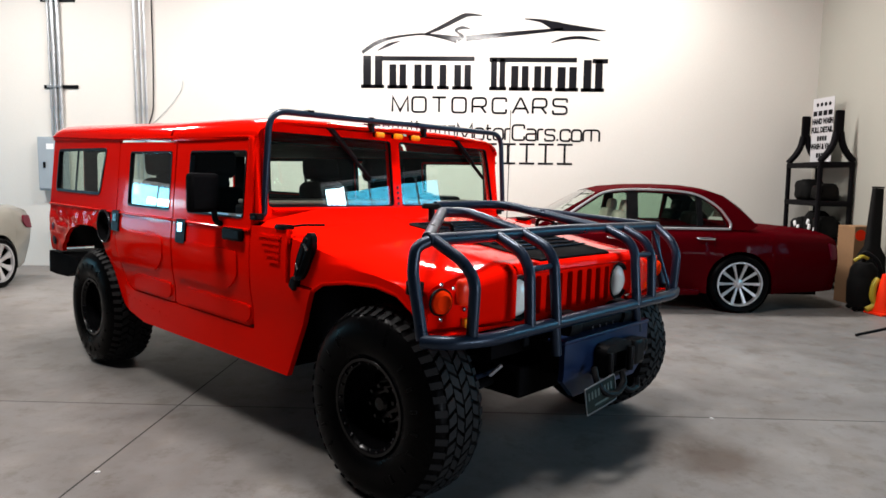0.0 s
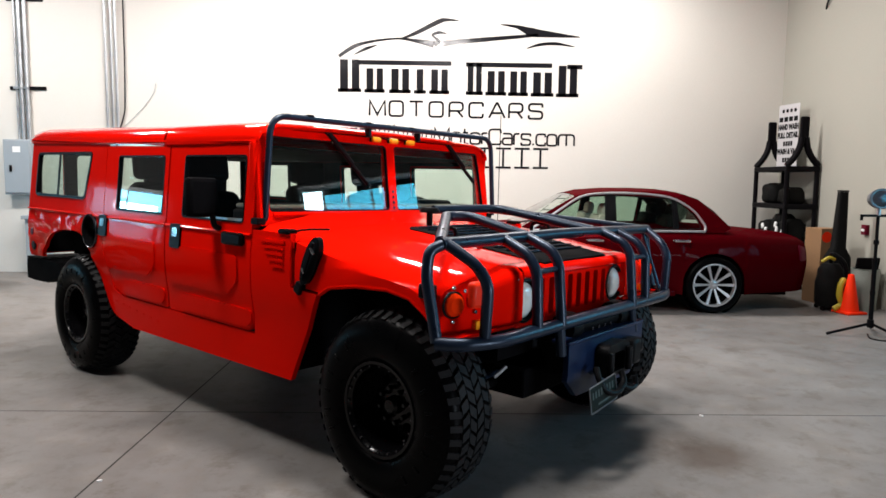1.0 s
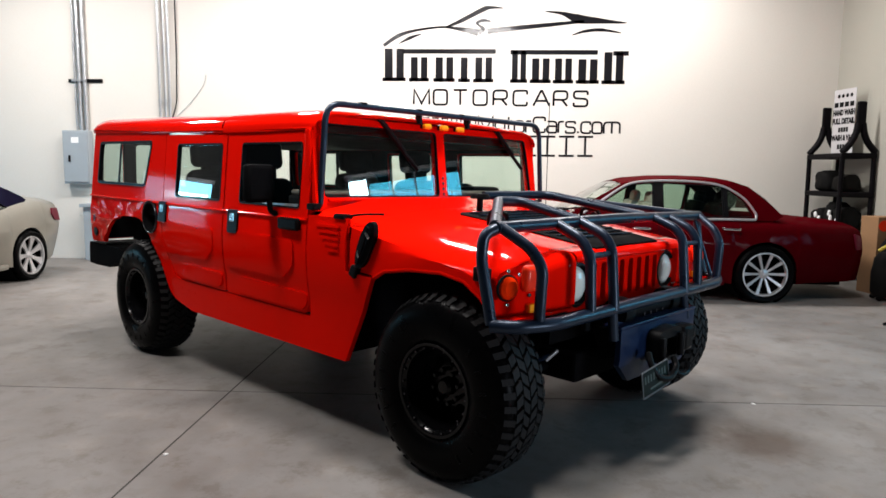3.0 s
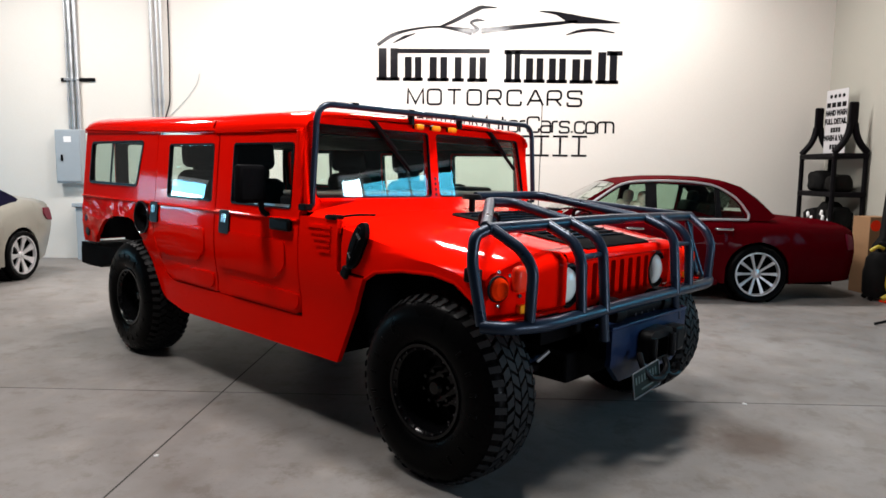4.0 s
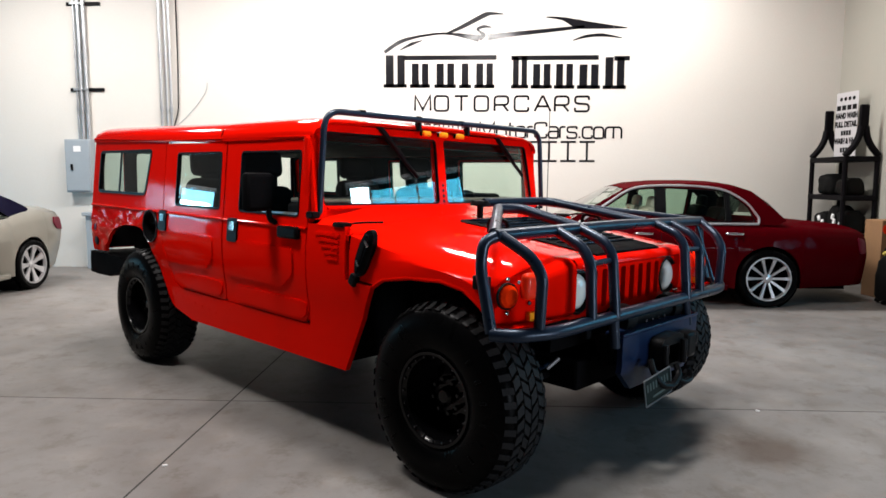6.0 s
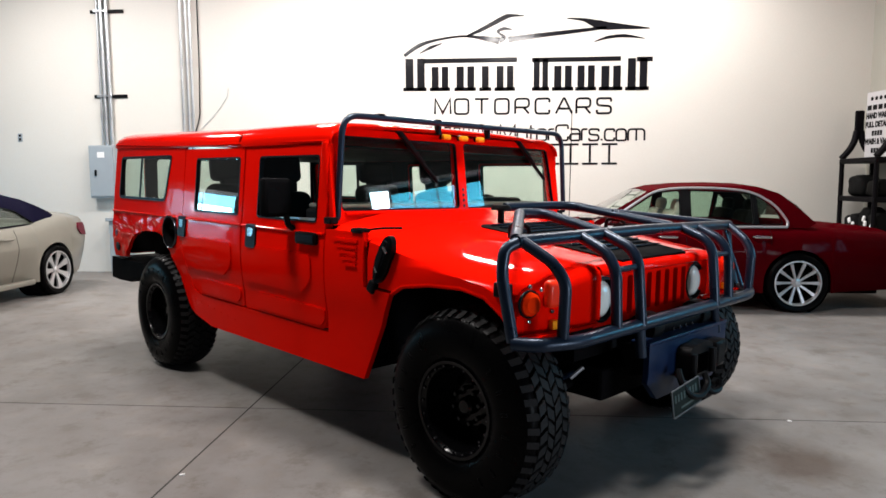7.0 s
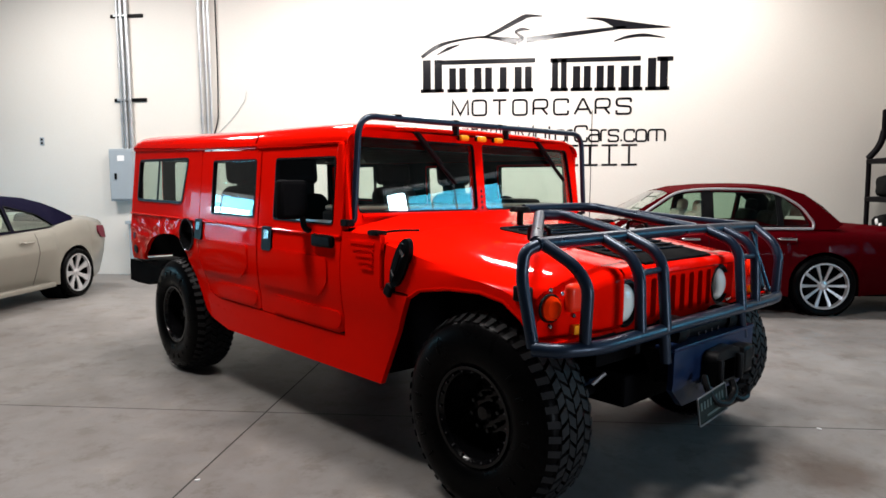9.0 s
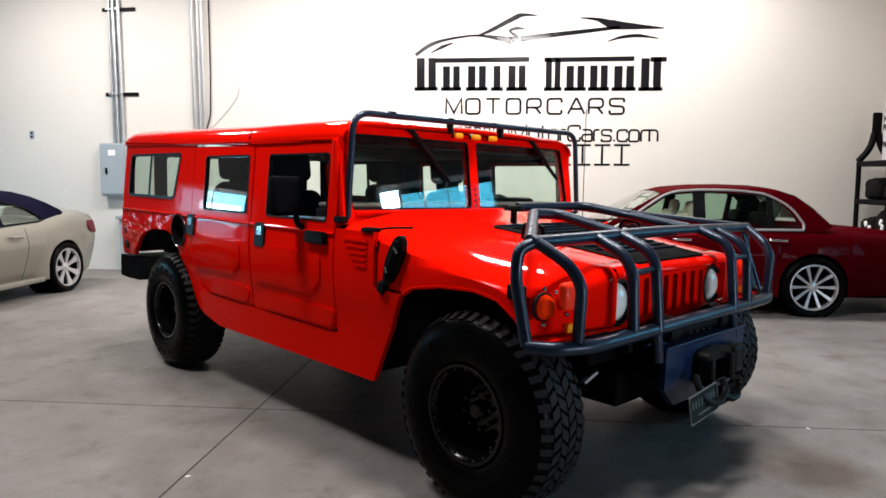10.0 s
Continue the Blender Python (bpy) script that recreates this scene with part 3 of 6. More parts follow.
for x, z0, r in ((-6.935, 2.1, 0.016), (-6.865, 2.1, 0.03), (-6.775, 2.1, 0.03)):
    conduit(x, z0, r, "galvanised steel conduit running up from panel")
for x, z0, r in ((-5.545, 0.0, 0.02), (-5.455, 0.0, 0.016), (-5.385, 0.0, 0.02)):
    conduit(x, z0, r, "thin galvanised conduit running up the wall")
for z in (2.90, 4.25):
    s = thing("strut_bracket", "dark slotted strut bracket clamping conduits to wall", "bracket", pose(-6.78, WALL_Y, z), "strut brackets")
    part("channel", box(-0.28, 0.28, -0.022, 0, -0.028, 0.028, 0.004), BLACK, s)
    for x in (-0.155, -0.085, 0.005):
        part("clamp", box(x - 0.04, x + 0.04, -0.082, -0.071, -0.02, 0.02, 0.003), STEEL, s)
cable = thing("hanging_cable", "dark cable looping down beside conduits", "cable", pose(-5.265, WALL_Y, 0))
part("cord", tube([(0.0, -0.02, TOP), (0.0, -0.02, 3.3), (-0.02, -0.02, 2.55), (-0.08, -0.02, 2.36), (-0.15, -0.02, 2.2), (-0.17, -0.02, 1.9)], 0.011, 8, 0.2), BLACK, cable)
thin = thing("thin_wire", "thin pale wire sagging along the wall", "wire", pose(-5.3, WALL_Y, 0))
part("cord", tube([(-0.1, -0.01, 2.25), (0.1, -0.01, 2.42), (0.3, -0.01, 2.62), (0.48, -0.01, 2.86), (0.5, -0.01, 3.0)], 0.004, 6, 0.1), GREYBOX, thin)
outlet = thing("wall_outlet", "small grey outlet plate on the wall", "outlet", pose(-8.4, WALL_Y, 2.25))
part("plate", box(-0.04, 0.04, -0.012, 0, -0.065, 0.065, 0.004), GREYBOX, outlet)
for z in (-0.03, 0.03):
    part("socket", box(-0.018, 0.018, -0.016, -0.0125, z - 0.018, z + 0.018, 0.003), BLACK, outlet)

# ---- the red off-road wagon; x forward, y to its left, z up from the ground ----
TILT_Y = 0.02
LEVEL = Matrix.Translation((-2.1, 0, 0)) @ Matrix.Rotation(TILT_Y, 4, "Y") @ Matrix.Translation((2.1, 0, 0))
WAGON = LEVEL @ pose(0, 0, 0, 0, 0, -41)
wagon = thing("offroad_wagon", "bright red four-door off-road wagon with black tube guard", "car", WAGON)

BELT = 1.2


def side_y(z):
    swell = max(0.0, 1 - ((z - 0.98) / 0.22) ** 2) if z < BELT else 0.0
    return -1.08 + 0.08 * max(0.0, z - BELT) + 0.035 * max(0.0, BELT - z) - 0.018 * swell


SHOULDER = [0.76, 0.82, 0.86] + [0.89 + 0.02 * i for i in range(16)]


def on_side(s):
    """Lay (x, z) on the body side; s is -1 for its right, 1 for its left."""
    def place(u, v, w):
        # the thin quarter panel over the rear wheel is not quite flat
        loose = max(0.0, min(1.0, (-2.9 - u) / 0.25)) * max(0.0, min(1.0, (BELT - v) / 0.06))
        band = max(0.0, min(1.0, (-1.95 - u) / 0.1)) * max(0.0, 1 - abs(v - 1.135) / 0.06)
        wave = (0.011 * loose + 0.002 * band * (1 - loose)) * noise.noise(Vector((u * 8.0, v * 15.0, 3.7 + s)))
        return Vector((u, -s * (side_y(v) + w + wave), v))
    return place


def arch(points, r=0.05):
    return [(p.x, p.y) for p in fillet([(x, z, 0) for x, z in points], r, 4)]


REAR_ARCH = arch([(-4.06, 0.80), (-4.02, 0.86), (-3.85, 1.0), (-3.62, 1.06), (-3.26, 1.07), (-3.10, 0.955), (-2.915, 0.71), (-2.78, 0.50), (-2.46, 0.435)], 0.09)
for s in (-1, 1):
    place = on_side(s)
    # one skin: cowl side, rocker and quarter panel with the wheel opening
    skin = [(-4.32, 0.79)] + REAR_ARCH + [(-0.668, 0.445), (-0.42, 0.945), (-0.635, 0.955), (-0.645, 1.235), (-0.985, 1.235), (-0.985, 0.648), (-2.60, 0.648), (-2.68, 0.67), (-2.73, 0.69), (-2.857, 0.955), (-2.857, BELT), (-4.32, BELT)]
    filler = [(-3.05 + 0.104 * math.cos(i * math.pi / 12), 1.085 + 0.104 * math.sin(i * math.pi / 12)) for i in range(24)]
    cowl = part("body_side", sheet(skin, [filler], place, 0.03, cuts=SHOULDER, stations=[-4.30 + 0.02 * i for i in range(70)]), RED, wagon)
    for i in range(7):
        x, z = -2.70 + i * 0.10, 0.60 - 0.01 * i
        part("rivet", lathe([(0.0, 0.004), (0.006, 0.003), (0.008, 0.0), (0.0, 0.0)], 10, m=Matrix.Translation((x, -s * side_y(z), z)) @ Matrix.Rotation(radians(90 if s < 0 else -90), 4, "X")), RED, cowl)
    for i in range(5):
        z = 1.185 - i * 0.032
        x = -0.90 + i * 0.028
        part("louvre", sheet([(x, z - 0.007), (-0.69, z - 0.007), (-0.69, z + 0.007), (x + 0.01, z + 0.009)], [], lambda u, v, w: place(u, v, w - 0.008), 0.009), RED, cowl)
    # doors
    for nm, outline, hole in (
            ("front_door", [(-1.935, 0.655), (-1.03, 0.655), (-0.995, 0.70), (-0.995, BELT), (-1.935, BELT)], None),
            ("rear_door", [(-2.66, 0.68), (-2.60, 0.656), (-1.95, 0.656), (-1.95, BELT), (-2.85, BELT), (-2.85, 0.96), (-2.726, 0.70)], None)):
        d = part(nm, sheet(rounded(outline, 0.03, 3), [], place, 0.03, cuts=SHOULDER, stations=[-2.81 + 0.04 * i for i in range(21)] if nm == "rear_door" else ()), RED, wagon)
        x0, x1 = (-1.935, -0.995) if nm == "front_door" else (-2.85, -1.95)
        w0, w1 = (-1.745, -1.085) if nm == "front_door" else (-2.65, -2.0)
        win = rounded([(w0, 1.268), (w1, 1.268), (w1 - 0.005, 1.642), (w0, 1.642)], 0.025, 3)
        part("window_surround", sheet([(x0, BELT + 0.004), (x1, BELT + 0.004), (x1, 1.705), (x0, 1.715)], [win], place, 0.02), RED, d)
        g = part("weatherstrip", sheet(rounded([(w0 - 0.006, 1.262), (w1 + 0.006, 1.262), (w1 + 0.001, 1.648), (w0 - 0.006, 1.648)], 0.03, 3), [rounded([(w0 + 0.004, 1.272), (w1 - 0.004, 1.272), (w1 - 0.009, 1.638), (w0 + 0.004, 1.638)], 0.02, 3)], lambda u, v, w: place(u, v, w - 0.004), 0.03), BLACK, d)
        if nm == "rear_door" or s > 0:
            p = part("window_pane", sheet([(w0 + 0.01, 1.275), (w1 - 0.01, 1.275), (w1 - 0.015, 1.635), (w0 + 0.01, 1.635)], [], lambda u, v, w: place(u, v, w + 0.008), 0.005), GLASS, d)
            p.visible_shadow = False
        else:
            # the passenger window is wound down: a low edge of glass shows
            p = part("window_pane", sheet([(w0 + 0.25, 1.272), (w1 - 0.01, 1.272), (w1 - 0.01, 1.288), (w0 + 0.25, 1.280)], [], lambda u, v, w: place(u, v, w + 0.010), 0.005), ALLOY, d)
        # raised pressing along the foot of the door and stepped crease
        a, c = (x0 + 0.17, x1 - 0.01) if nm == "front_door" else (-2.56, x1 - 0.03)
        pr = sheet(rounded([(a, 0.675), (c - 0.05, 0.675), (c, 0.71), (c, 0.78), (a, 0.78)], 0.03, 3), [], lambda u, v, w: place(u, v, w - 0.011), 0.02)
        part("pressing", pr, RED, d)
        mid = rounded([(x0 + 0.06, 0.84), (x1 - 0.24, 0.84), (x1 - 0.12, 0.93), (x1 - 0.12, 1.08), (x0 + 0.16, 1.08), (x0 + 0.06, 0.98)], 0.04, 3)
        part("pressing", sheet(mid, [], lambda u, v, w: place(u, v, w - 0.009), 0.018, cuts=SHOULDER), RED, d)
        # paddle handle in its black surround
        hx = -1.80 if nm == "front_door" else -2.835
        hb = part("door_handle", sheet(rounded([(hx - 0.06, 1.065), (hx + 0.06, 1.065), (hx + 0.06, 1.217), (hx - 0.06, 1.217)], 0.02, 3), [], lambda u, v, w: place(u, min(v, 1.19), w - 0.014) + Vector((0, 0, max(0, v - 1.19))), 0.02), BLACK, d, "black handle bezel with inset paddle")
        part("paddle", sheet(rounded([(hx - 0.028, 1.138), (hx + 0.034, 1.138), (hx + 0.034, 1.194), (hx - 0.028, 1.194)], 0.012, 3), [], lambda u, v, w: place(u, v, w - 0.0185), 0.006), CHROME if nm == "front_door" else RIM, hb)
    rows = [rounded([(a0, 1.25), (a1, 1.25), (a1, 1.66), (a0, 1.66)], 0.025, 3) for a0, a1 in ((-1.765, -1.065), (-2.67, -1.98))] + [rounded([(-4.23, 1.31), (-3.17, 1.31), (-3.08, 1.672), (-4.22, 1.672)], 0.04, 3)]
    part("inner_trim", sheet([(-4.28, 1.10), (-1.0, 1.10), (-1.0, 1.69), (-4.28, 1.69)], rows, lambda u, v, w: place(u, v, w + 0.028), 0.006), LEATHER, wagon)
    # drip rail and upper quarter
    rw = rounded([(-4.17, 1.325), (-3.19, 1.325), (-3.10, 1.668), (-4.15, 1.668)], 0.04, 3)
    uq = part("upper_quarter", sheet([(-4.32, BELT + 0.004), (-2.86, BELT + 0.004), (-2.86, 1.73), (-4.30, 1.77)], [rw], place, 0.02), RED, wagon)
    part("weatherstrip", sheet(rounded([(-4.18, 1.315), (-3.183, 1.315), (-3.088, 1.678), (-4.16, 1.678)], 0.05, 3), [rounded([(-4.158, 1.335), (-3.2, 1.335), (-3.114, 1.658), (-4.138, 1.658)], 0.03, 3)], lambda u, v, w: place(u, v, w - 0.006), 0.032), BLACK, uq)
    p = part("window_pane", sheet([(-4.16, 1.33), (-3.2, 1.33), (-3.11, 1.66), (-4.14, 1.66)], [], lambda u, v, w: place(u, v, w + 0.010), 0.005), GLASS, uq)
    p.visible_shadow = False
    part("window_divider", sheet([(-3.74, 1.33), (-3.71, 1.33), (-3.70, 1.66), (-3.73, 1.66)] if s < 0 else [(-3.51, 1.33), (-3.47, 1.33), (-3.46, 1.66), (-3.50, 1.66)], [], lambda u, v, w: place(u, v, w + 0.002), 0.006), BLACK, uq)
    part("drip_rail", tube([(-4.30, side_y(1.72) * -s, 1.785), (-2.9, side_y(1.72) * -s, 1.742), (-1.0, side_y(1.72) * -s, 1.722)], 0.013, 8), RED, wagon)
    for x0, x1 in ((-4.315, -2.862), (-2.846, -1.954), (-1.932, -0.998)):
        part("belt_moulding", tube([(x0, -s * (side_y(BELT) - 0.003), BELT + 0.002), (x1, -s * (side_y(BELT) - 0.003), BELT + 0.002)], 0.009, 10), RED, wagon)
    # fuel filler, rear side lamp
    yq = 1.085 * s
    fm = pose(-3.05, yq + 0.003 * s, 1.085, 90 if s < 0 else -90, 0, 0)
    fl = part("fuel_filler", lathe([(0.0, -0.085), (0.085, -0.08), (0.100, -0.03), (0.102, 0.008), (0.108, 0.016), (0.120, 0.016), (0.126, 0.008), (0.127, -0.010)], 32, m=fm), DARK, wagon, "deep round black fuel filler with steel rim")
    part("cap", lathe([(0.0, -0.045), (0.03, -0.045), (0.045, -0.052), (0.052, -0.07), (0.0, -0.07)], 24, m=fm), BLACK, fl)
    part("ring", lathe([(0.117, 0.014), (0.121, 0.020), (0.127, 0.018), (0.129, 0.008)], 32, m=fm), STUD, fl)
    part("side_lamp", lathe([(0.0, 0.018), (0.03, 0.014), (0.04, 0.0), (0.0, 0.0)], 20, m=pose(-4.23, 1.08 * s, 1.0, 90 if s < 0 else -90, 0, 0)), REDLENS, wagon)
    part("side_lamp", lathe([(0.0, 0.012), (0.035, 0.01), (0.045, 0.0), (0.0, 0.0)], 20, m=pose(-4.22, 1.08 * s, 0.885, 90 if s < 0 else -90, 0, 0)), BLACK, wagon)

# rear end
rear = box(-4.32, -4.285, -1.05, 1.05, 0.80, 1.205, 0.0)
part("tailgate", rear, RED, wagon)
part("rear_frame", sheet([(-1.05, 1.21), (1.05, 1.21), (1.03, 1.77), (-1.03, 1.77)], [rounded([(-1.025, 1.26), (-0.80, 1.26), (-0.80, 1.74), (-1.01, 1.74)], 0.02), rounded([(-0.70, 1.29), (0.70, 1.29), (0.70, 1.70), (-0.70, 1.70)], 0.04), rounded([(0.80, 1.26), (1.025, 1.26), (1.01, 1.74), (0.80, 1.74)], 0.02)], lambda u, v, w: Vector((-4.315 + w, u, v)), 0.03), RED, wagon)
p = part("rear_glass", box(-4.30, -4.295, -1.01, 1.01, 1.26, 1.74), GLASS, wagon)
p.visible_shadow = False
part("rear_trim", sheet([(-1.02, 1.10), (1.02, 1.10), (1.01, 1.75), (-1.01, 1.75)], [rounded([(-0.995, 1.28), (-0.81, 1.28), (-0.81, 1.72), (-0.985, 1.72)], 0.02), rounded([(-0.70, 1.29), (0.70, 1.29), (0.70, 1.67), (-0.70, 1.67)], 0.04), rounded([(0.81, 1.28), (0.995, 1.28), (0.985, 1.72), (0.81, 1.72)], 0.02)], lambda u, v, w: Vector((-4.276 + w, u, v)), 0.02), LEATHER, wagon)
part("tail_liner", box(-4.284, -4.277, -1.03, 1.03, 0.81, 1.20), DARK, wagon)
part("rear_bumper", sheet([(-4.48, 0.765), (-4.49, 0.70), (-4.49, 0.57), (-4.30, 0.565), (-4.02, 0.575), (-3.90, 0.62), (-3.62, 0.66), (-3.62, 0.715), (-3.80, 0.765)], [], lambda u, v, w: Vector((u, -1.05 + w, v)), 2.10), DARK, wagon, "black steel rear bumper")

# roof: rounded edges, a shallow lip over the windscreen and a seam behind the front doors
def roof_section(x, drop=0.0, inset=0.0):
    lift = 0.020 * max(0.0, -1.9 - x)
    half = [(-1.045, 1.712), (-1.048, 1.745), (-1.03, 1.79), (-0.985, 1.822), (-0.90, 1.842), (-0.55, 1.856), (0.0, 1.862)]
    pts = [Vector((x, y * (1 - inset), z + lift * (1 if z > 1.72 else 0.9) - drop * (z - 1.70) / 0.16)) for y, z in half]
    return pts + [Vector((q.x, -q.y, q.z)) for q in reversed(pts[:-1])]


part("roof", loft([roof_section(-4.34, 0.10, 0.01), roof_section(-4.33, 0.05, 0.004), roof_section(-4.27, 0.015), roof_section(-4.12), roof_section(-3.0), roof_section(-2.02)]), RED, wagon, angle=50)
front_roof = [roof_section(-1.99, -0.004, -0.004), roof_section(-1.5, -0.004, -0.004), roof_section(-1.2, 0.0), roof_section(-1.06, 0.008), roof_section(-1.0, 0.020), roof_section(-0.978, 0.034), roof_section(-0.974, 0.052)]
part("front_roof", loft(front_roof), RED, wagon, angle=50)
part("headliner", box(-4.25, -1.05, -0.99, 0.99, 1.69, 1.705), LEATHER, wagon)

# windscreen frame leaning back a little
def on_screen(u, v, w):
    return Vector((-0.948 - 0.13 * (v - 1.30) - w, u, v))


left_hole = rounded([(-0.992, 1.332), (-0.034, 1.332), (-0.034, 1.757), (-0.965, 1.757)], 0.03)
right_hole = rounded([(0.034, 1.332), (1.0, 1.332), (0.978, 1.60), (0.955, 1.757), (0.034, 1.757)], 0.03)
part("windscreen_frame", sheet([(-1.055, 1.255), (1.055, 1.255), (1.05, 1.60), (1.03, 1.74), (0.99, 1.80), (-0.99, 1.80), (-1.03, 1.74), (-1.05, 1.60)], [left_hole, right_hole], on_screen, 0.06), RED, wagon)
part("screen_trim", sheet([(-1.02, 1.30), (1.02, 1.30), (1.0, 1.77), (-1.0, 1.77)], [left_hole, right_hole], lambda u, v, w: on_screen(u, v, w + 0.062), 0.008), LEATHER, wagon)
for k, hole in ((-1, left_hole), (1, right_hole)):
    inner = [(k * 0.5075 + (u - k * 0.5075) * 0.984, 1.545 + (v - 1.545) * 0.962) for u, v in hole]
    part("windscreen_seal", sheet(hole, [inner], lambda u, v, w: on_screen(u, v, w + 0.005), 0.02), BLACK, wagon)
    outer = [(k * 0.5075 + (u - k * 0.5075) * 1.004, 1.545 + (v - 1.545) * 1.004) for u, v in hole]
    p = part("windscreen_pane", sheet(outer, [], lambda u, v, w: on_screen(u, v, w + 0.02), 0.006), GLASS, wagon)
    p.visible_shadow = False
    part("screen_lip", tube([on_screen(k * 0.05, 1.316, -0.004), on_screen(k * 0.97, 1.316, -0.004)], 0.009, 10), RED, wagon)
for s in (-1, 1):
    part("door_pillar", box(-1.05, -0.995, min(s * 1.02, s * 1.065), max(s * 1.02, s * 1.065), 1.235, 1.72, 0.012), RED, wagon)
for y in (-0.185, -0.025, 0.135):
    mk = part("marker_lamp", box(-0.985, -0.962, y - 0.028, y + 0.028, 1.774, 1.801, 0.005), BLACK, wagon)
    part("lens", box(-0.9615, -0.932, y - 0.033, y + 0.033, 1.770, 1.804, 0.009), AMBER, mk)
for i in range(4):
    part("post_rivet", lathe([(0.0, 0.006), (0.008, 0.004), (0.010, 0.0), (0.0, 0.0)], 12, m=pose(-0.948 - 0.13 * (0.05 + i * 0.035) + 0.001, 0.0, 1.35 + i * 0.035, 0, 82, 0)), STUD, wagon)
# wipers hang from the top of the screen
for y0, y1, z1 in ((-0.553, -0.222, 1.504), (0.577, 0.905, 1.538)):
    def along(k, lift):
        z = 1.815 + (z1 - 1.815) * k
        return Vector((-0.948 - 0.13 * (z - 1.30) + lift, y0 + (y1 - y0) * k, z))
    wp = part("wiper", tube([along(0, 0.02), along(0.22, 0.014), along(0.62, 0.002)], 0.017, 8, 0.04), BLACK, wagon)
    part("blade", tube([along(0.25, -0.008), along(0.6, -0.006), along(1.0, -0.010)], 0.013, 8), BLACK, wp)
    part("pivot", lathe([(0.0, 0.02), (0.018, 0.018), (0.022, 0.0), (0.0, 0.0)], 14, m=pose(-1.0, y0, 1.815, 0, 90, 0)), BLACK, wp)

# hood with its fenders, lofted across
HOOD = [  # x, crown z, shoulder z, edge z, lip z, half width
    (-0.935, 1.328, 1.322, 1.262, 1.20, 1.06),
    (-0.62, 1.275, 1.262, 1.215, 0.965, 1.072),
    (-0.41, 1.248, 1.235, 1.18, 0.955, 1.078),
    (-0.33, 1.238, 1.225, 1.168, 0.995, 1.08),
    (-0.15, 1.215, 1.20, 1.142, 1.025, 1.08),
    (0.06, 1.188, 1.172, 1.112, 1.035, 1.08),
    (0.20, 1.168, 1.152, 1.09, 1.012, 1.078),
    (0.30, 1.154, 1.138, 1.072, 0.95, 1.075),
    (0.36, 1.145, 1.128, 1.058, 0.875, 1.065),
]


def hood_section(x, crown, shoulder, edge, lip, w, front=0.0):
    half = [(-w, lip), (-w, lip + (edge - lip) * 0.55), (-w + 0.012, edge - 0.025), (-w + 0.05, edge), (-0.80, edge + (shoulder - edge) * 0.62), (-0.66, shoulder), (-0.60, crown - 0.004), (-0.3, crown), (0, crown)]
    pts = [Vector((x, y, z)) for y, z in half]
    return pts + [Vector((q.x, -q.y, q.z)) for q in reversed(pts[:-1])]


hood_b = loft([hood_section(*row) for row in HOOD[1:]])
hood = part("hood", hood_b, RED, wagon, "bright red one-piece hood with wide fenders", angle=28)
cowl_b = loft([hood_section(*HOOD[0]), hood_section(-0.78, 1.296, 1.286, 1.232, 1.18, 1.066), hood_section(-0.624, 1.2755, 1.2625, 1.215, 1.16, 1.072)])
part("cowl_top", cowl_b, RED, wagon, angle=28)
# dark inner edge of the wheel opening
for s in (-1, 1):
    part("fender_lip", tube([(-0.42, 1.07 * s, 0.945), (-0.34, 1.072 * s, 0.99), (-0.15, 1.072 * s, 1.02), (0.06, 1.072 * s, 1.03), (0.20, 1.07 * s, 1.008), (0.30, 1.067 * s, 0.945), (0.36, 1.06 * s, 0.87)], 0.012, 8), RED, hood)

# nose: one skin rolling down from the hood to the corner faces and the grille brow
def nose_x(y):
    a = abs(y)
    return 0.458 if a < 0.66 else 0.458 - 0.028 * (a - 0.66) / 0.16 if a < 0.82 else 0.43 - 0.055 * (a - 0.82) / 0.245


HOOD_EDGE = [(0.0, 1.145), (0.60, 1.141), (0.66, 1.128), (0.80, 1.0995), (1.015, 1.058), (1.053, 1.033), (1.065, 0.976)]


def nose_column(y):
    zt, x = lerp_table(HOOD_EDGE, abs(y)), nose_x(y)
    if abs(y) < 0.557:
        return [Vector(q) for q in ((0.36, y, zt), (0.415, y, zt - 0.006), (0.445, y, zt - 0.016), (0.46, y, zt - 0.035), (0.462, y, 1.088), (0.445, y, 1.076), (0.405, y, 1.074))]
    r = min(0.06, zt - 0.93)
    return [Vector(q) for q in ((0.36, y, zt), (x - 0.035, y, zt - 0.010), (x - 0.008, y, zt - r * 0.55), (x, y, zt - r), (x + 0.002, y, 0.95), (x, y, 0.882), (x - 0.025, y, 0.860))]


